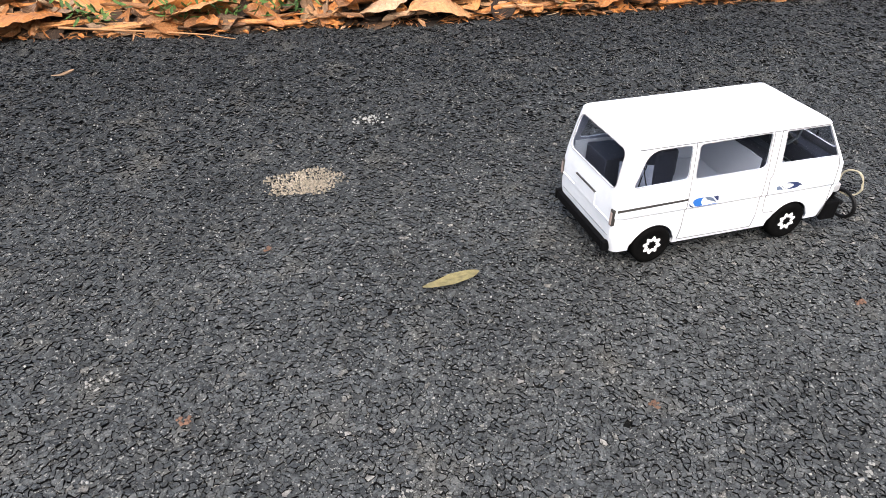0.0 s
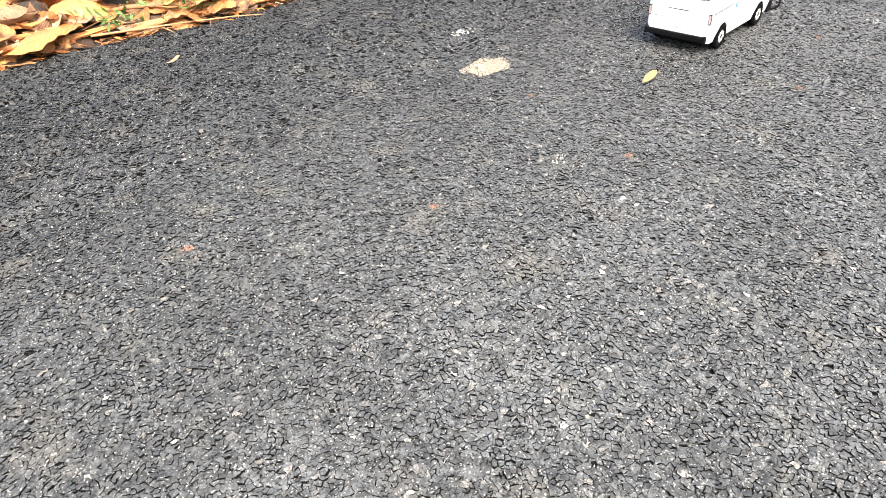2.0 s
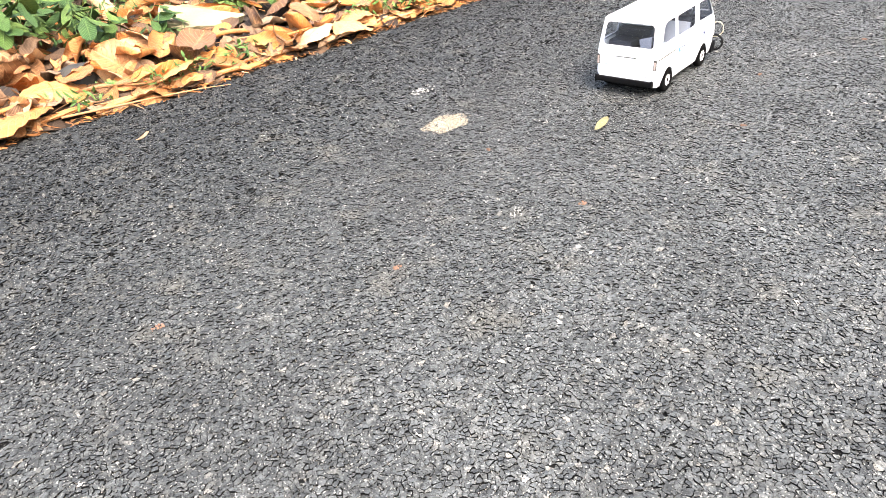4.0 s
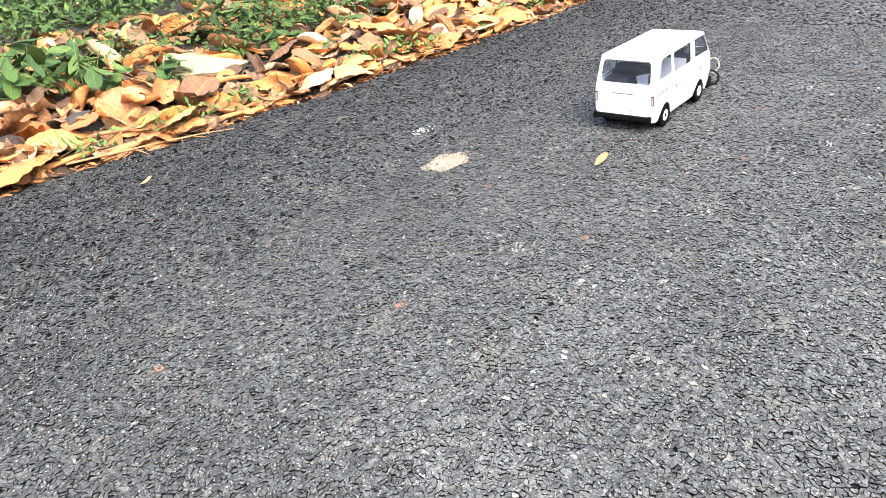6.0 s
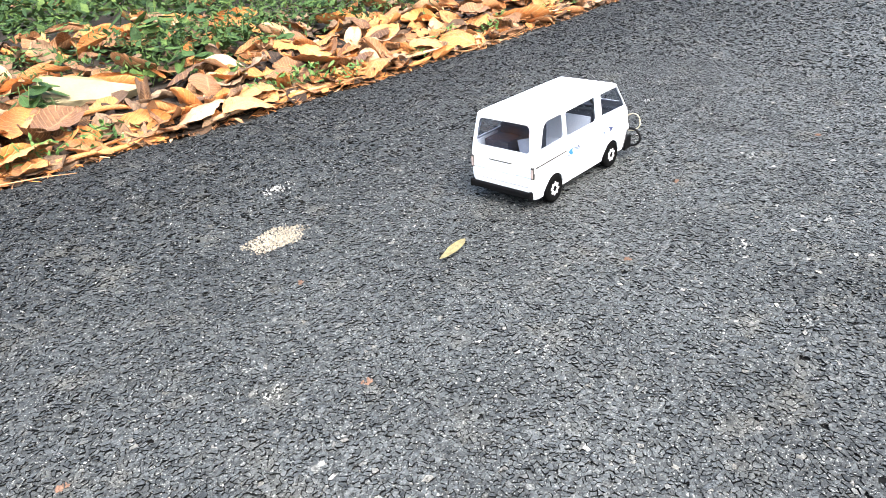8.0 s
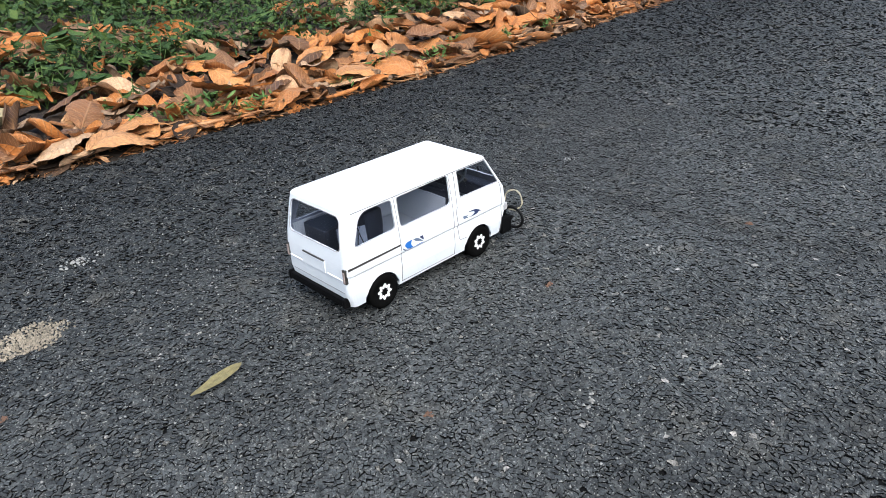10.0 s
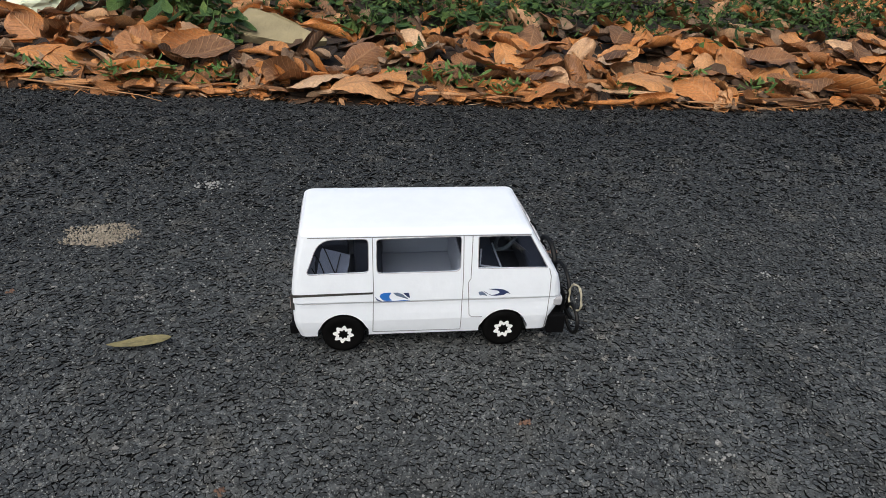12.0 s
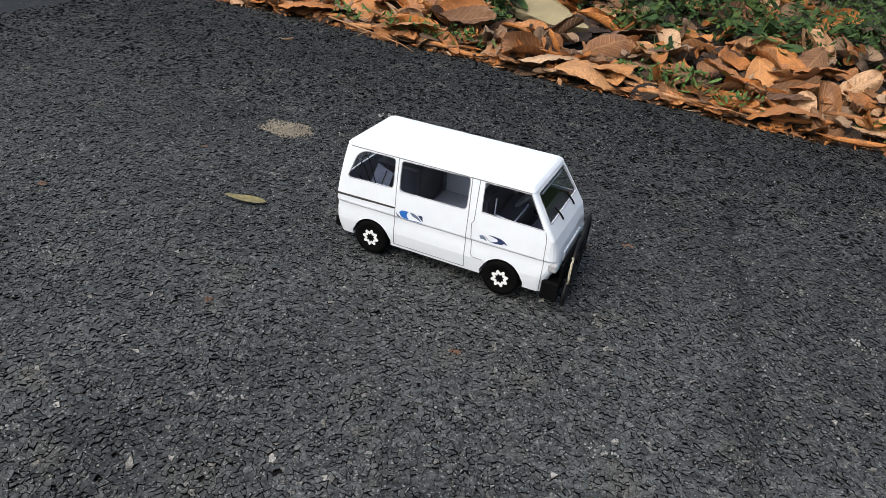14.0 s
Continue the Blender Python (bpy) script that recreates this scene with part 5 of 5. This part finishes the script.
        place_piece("leaf", rnd.choice(big), litter, leaf_pose(rnd, x, y, soil_height(x, y) + 0.050 + 0.035 * min(1, d * 3), 12, s, 16))


def build_ground_cover():
    rnd = random.Random(23)
    small = [mesh_of(leaf_bmesh(rnd, 0.036, 0.024, rnd.uniform(0.2, 0.8), rnd.uniform(0.1, 0.6), 0.05, 2, 2), "leaflet", M_GREEN) for _ in range(5)]
    placed = []
    for k in range(62000):
        x, y = rnd.uniform(-2.6, 5.6), 0
        y = edge_at(x) + 0.75 + 4.8 * rnd.random() ** 1.5
        if rnd.random() > green_at(x, y) * 1.3:
            continue
        h = 0.19 * rnd.random() ** 0.8 * (0.55 + 0.6 * noise.noise((x * 4, y * 4, 5.0)) + 0.3)
        s = rnd.uniform(0.6, 1.35) * (1.0 if y - edge_at(x) < 2.0 else 1.7)
        placed.append((rnd.choice(small), leaf_pose(rnd, x, y, soil_height(x, y) + 0.02 + max(0, h), 32, s)))
    joined("ground_cover", placed, M_GREEN, "dense low green weeds with small leaves", "weeds")


def build_seedlings():
    rnd = random.Random(31)
    blades = [mesh_of(leaf_bmesh(rnd, 0.070, 0.056, rnd.uniform(0.3, 0.8), rnd.uniform(0.2, 0.5), 0.03, 7, 4, 0.35, 0.03, 0.8), "leaf", M_GREEN) for _ in range(4)]
    spots = [(-0.66, 0.50, 1.15), (-0.56, 0.38, 0.9), (-0.72, 0.66, 1.3), (0.42, 0.86, 1.3), (-0.86, 0.70, 1.7), (-1.02, 0.82, 1.9), (-0.92, 1.15, 1.9), (-0.74, 0.90, 1.6), (-1.15, 0.95, 1.7), (-0.58, 0.55, 1.3), (0.26, 1.16, 1.6), (0.36, 1.22, 1.7), (0.20, 1.30, 1.6), (0.48, 0.66, 1.1), (1.12, 1.08, 1.5), (1.62, 0.68, 1.2), (0.06, 0.66, 1.2), (0.12, 0.40, 0.9), (-0.06, 0.82, 1.2), (-0.93, 0.95, 1.5), (-0.78, 1.02, 1.3), (-1.05, 1.10, 1.4), (-0.70, 0.72, 0.9), (-0.62, 1.18, 1.0), (0.30, 0.96, 1.0), (0.44, 1.08, 1.1),
             (0.62, 1.10, 0.9), (-0.20, 1.22, 1.0), (0.02, 0.42, 0.6), (1.15, 0.95, 1.0), (1.55, 1.05, 1.2), (1.80, 0.88, 1.1), (2.05, 1.1, 1.2), (1.36, 0.55, 0.8), (-1.40, 0.95, 1.1), (0.80, 1.25, 1.1), (2.4, 0.7, 1.0), (-0.42, 1.45, 1.2)]
    for x, d, s in spots:
        y = edge_at(x) + d
        plant = thing("seedling", "small broad-leaved green seedling growing through dry leaves", "seedling", "seedlings in the leaf litter", m=pose(x, y, soil_height(x, y), 0, 0, rnd.uniform(0, 360)))
        for k in range(rnd.randint(3, 4)):
            a, h, lean = rnd.uniform(0, 6.28), rnd.uniform(0.09, 0.16) * s, rnd.uniform(0.02, 0.07) * s
            pts = [(lean * f * math.cos(a), lean * f * math.sin(a), h * f) for f in (0, 0.35, 0.7, 1.0)]
            part("stem", tube(bmesh.new(), pts, 0.0016, 5), M_GREEN, plant)
            for j in range(rnd.randint(3, 5)):
                f = rnd.uniform(0.55, 1.0)
                b = rnd.uniform(0, 360)
                size = s * rnd.uniform(0.75, 1.2)
                off = Matrix.Translation((lean * f * math.cos(a), lean * f * math.sin(a), h * f))
                place_piece("leaf", rnd.choice(blades), plant, off @ pose(0, 0, 0, rnd.gauss(0, 22), rnd.uniform(-5, 45), b) @ Matrix.Diagonal((size, size, size, 1)) @ Matrix.Translation((0.035, 0, 0)))


def build_tufts():
    rnd = random.Random(41)
    blades = [mesh_of(leaf_bmesh(rnd, 0.030, 0.015, rnd.uniform(0.4, 1.0), 0.3, 0.04, 5, 2, 0.4, 0.03), "sprig", M_SPRIG) for _ in range(4)]
    for x, d, s in ((-1.12, 0.05, 1.3), (-0.89, 0.07, 1.2), (-0.72, 0.09, 1.3), (-0.57, 0.05, 1.4), (0.08, 0.14, 1.2), (0.19, 0.11, 1.4), (0.29, 0.09, 1.5), (0.42, 0.06, 1.1), (-1.75, 0.12, 1.1),
                    (0.86, 0.10, 0.9), (1.12, 0.18, 1.3), (1.35, 0.09, 1.2), (1.62, 0.20, 1.0), (1.9, 0.10, 1.2), (2.3, 0.12, 1.0)):
        y = edge_at(x) + d
        tuft = thing("weed_tuft", "small tuft of feathery green weed at the asphalt edge", "weed", "weed tufts along the road edge", m=pose(x, y, soil_height(x, y) + 0.02))
        for k in range(38):
            place_piece("sprig", rnd.choice(blades), tuft, pose(rnd.gauss(0, 0.036) * s, rnd.gauss(0, 0.018) * s, rnd.uniform(0.010, 0.062) * s, rnd.gauss(0, 22), rnd.uniform(-50, 5), rnd.uniform(0, 360)) @ Matrix.Diagonal((s, s, s, 1)))


def lump(bm, rx, ry, rz, seed, rough, sub=3):
    bmesh.ops.create_icosphere(bm, subdivisions=sub, radius=1)
    for v in bm.verts:
        k = 1 + rough * noise.noise(v.co * 1.4 + Vector((seed, 0, 0))) + rough * 0.4 * noise.noise(v.co * 4 + Vector((seed, 3, 0)))
        v.co = Vector((v.co.x * rx, v.co.y * ry, v.co.z * rz)) * k
    return bm


def build_stones():
    x, y = -1.02, edge_at(-1.02) + 0.34
    st = part("round_stone", lump(bmesh.new(), 0.085, 0.07, 0.065, 2.0, 0.18), M_ROCK, None, smooth=True, m=pose(x, y, soil_height(x, y) + 0.038, 0, 0, 20))
    tagged(st, "dark rounded stone half buried in dry leaves", "stone")
    # flat slab with a broken outline
    rnd = random.Random(3)
    outline = [(-0.18, -0.075), (-0.205, 0.03), (-0.155, 0.10), (-0.06, 0.075), (0.06, 0.02), (0.20, -0.06), (0.11, -0.085), (0.03, -0.10), (-0.08, -0.085)]
    bm = bmesh.new()
    top = [bm.verts.new((u + rnd.uniform(-0.008, 0.008), v, 0.018 + rnd.uniform(-0.006, 0.006))) for u, v in smooth_closed(outline, 0.022, 3)]
    low = [bm.verts.new((v.co.x * 0.97, v.co.y * 0.97, -0.022)) for v in top]
    bm.faces.new(top)
    bm.faces.new(low[::-1])
    for k in range(len(top)):
        j = (k + 1) % len(top)
        bm.faces.new((top[k], low[k], low[j], top[j]))
    bmesh.ops.recalc_face_normals(bm, faces=bm.faces)
    x = -0.38
    y = edge_at(x) + 0.60
    slab = part("flat_stone", bm, M_SLAB, None, m=pose(x, y, soil_height(x, y) + 0.090, 31, 4, -3) @ Matrix.Scale(0.92, 4))
    tagged(slab, "pale yellow flat stone slab lying on dry leaves", "stone")
    # crumpled wrapper
    bm = lump(bmesh.new(), 0.13, 0.08, 0.055, 9.0, 0.8, 3)
    x = -1.40
    y = edge_at(x) + 0.80
    wrap = part("plastic_wrapper", bm, M_WRAP, None, m=pose(x, y, soil_height(x, y) + 0.12, 15, 0, 15))
    tagged(wrap, "crumpled pale green plastic wrapper among the leaves", "wrapper")


def build_marks():
    rnd = random.Random(17)

    def grit(name, x, y, rx, ry, count, mat, size, label):
        verts, faces = [], []
        for k in range(count):
            a, q = rnd.uniform(0, math.tau), rnd.random() ** 0.7
            lobe = 0.86 + 0.20 * math.sin(3 * a + x * 9) * math.cos(2 * a + 1)
            px, py, s = x + rx * q * lobe * math.cos(a) + rnd.gauss(0, rx * 0.08), y + ry * q * lobe * math.sin(a), size * rnd.uniform(0.4, 1.3)
            b = len(verts)
            t = rnd.uniform(0, 6.28)
            verts += [(px + s * math.cos(t + i * 1.57) * rnd.uniform(0.7, 1.3), py + s * math.sin(t + i * 1.57), -0.001) for i in range(4)] + [(px, py, 0.0012 + s * 0.35)]
            faces += [(b + i, b + (i + 1) % 4, b + 4) for i in range(4)]
        me = bpy.data.meshes.new(name)
        me.from_pydata(verts, [], faces)
        me.materials.append(mat)
        tagged(new(name, me), label, "grit", kind="stuff")

    grit("sand_patch", -0.63, 0.325, 0.085, 0.060, 900, M_SAND, 0.0028, "patch of pale dry sand on the asphalt")
    grit("white_scuff", -0.45, 0.575, 0.060, 0.030, 55, M_CHALK, 0.0038, "white scuff of chalky flakes on the asphalt")
    grit("white_crumbs", -0.2, 0.25, 2.0, 1.05, 1500, M_CHALK, 0.0019, "scattered white crumbs on the asphalt")
    for x, y in ((-0.85, -0.22), (-0.28, -0.36), (0.13, -0.27), (0.30, 0.22), (-1.25, -0.05), (0.62, -0.45), (-0.72, 0.12), (-1.62, 0.18)):
        grit("rust_crumbs", x, y, 0.012, 0.009, 16, M_RUST, 0.0028, "small cluster of rust-red crumbs on the asphalt")
    for x, y in ((-0.62, -0.40), (-0.10, -0.52), (0.38, -0.36), (0.10, -0.62), (-0.95, -0.12), (0.72, 0.10), (-0.30, -0.70), (0.95, -0.30)):
        grit("pale_crumbs", x, y, 0.030, 0.018, 16, M_CHALK, 0.0024, "small cluster of pale crumbs on the asphalt")
    # a single fallen leaf on the road
    lf = new("fallen_leaf", mesh_of(leaf_bmesh(rnd, 0.098, 0.042, 0.25, 0.30, 0.02, 12, 4, 0.30, 0.02), "fallen_leaf", M_OLIVE))
    lf.matrix_basis = pose(-0.46, -0.055, 0.006, 8, 0, 8)
    curl = new("curled_leaf", mesh_of(dry_leaf_bmesh(rnd, 0.060, 0.018, 1.2, 1.8, 0.10), "curled_leaf", M_WEATHER))
    curl.matrix_basis = pose(-1.16, 1.04, 0.004, 0, 0, 20)
    tagged(curl, "small curled brown dry leaf lying on the asphalt", "leaf")
    tagged(lf, "single olive-yellow dry leaf lying on the asphalt", "leaf")


build_litter()
build_ground_cover()
build_seedlings()
build_tufts()
build_stones()
build_marks()
build_chips()
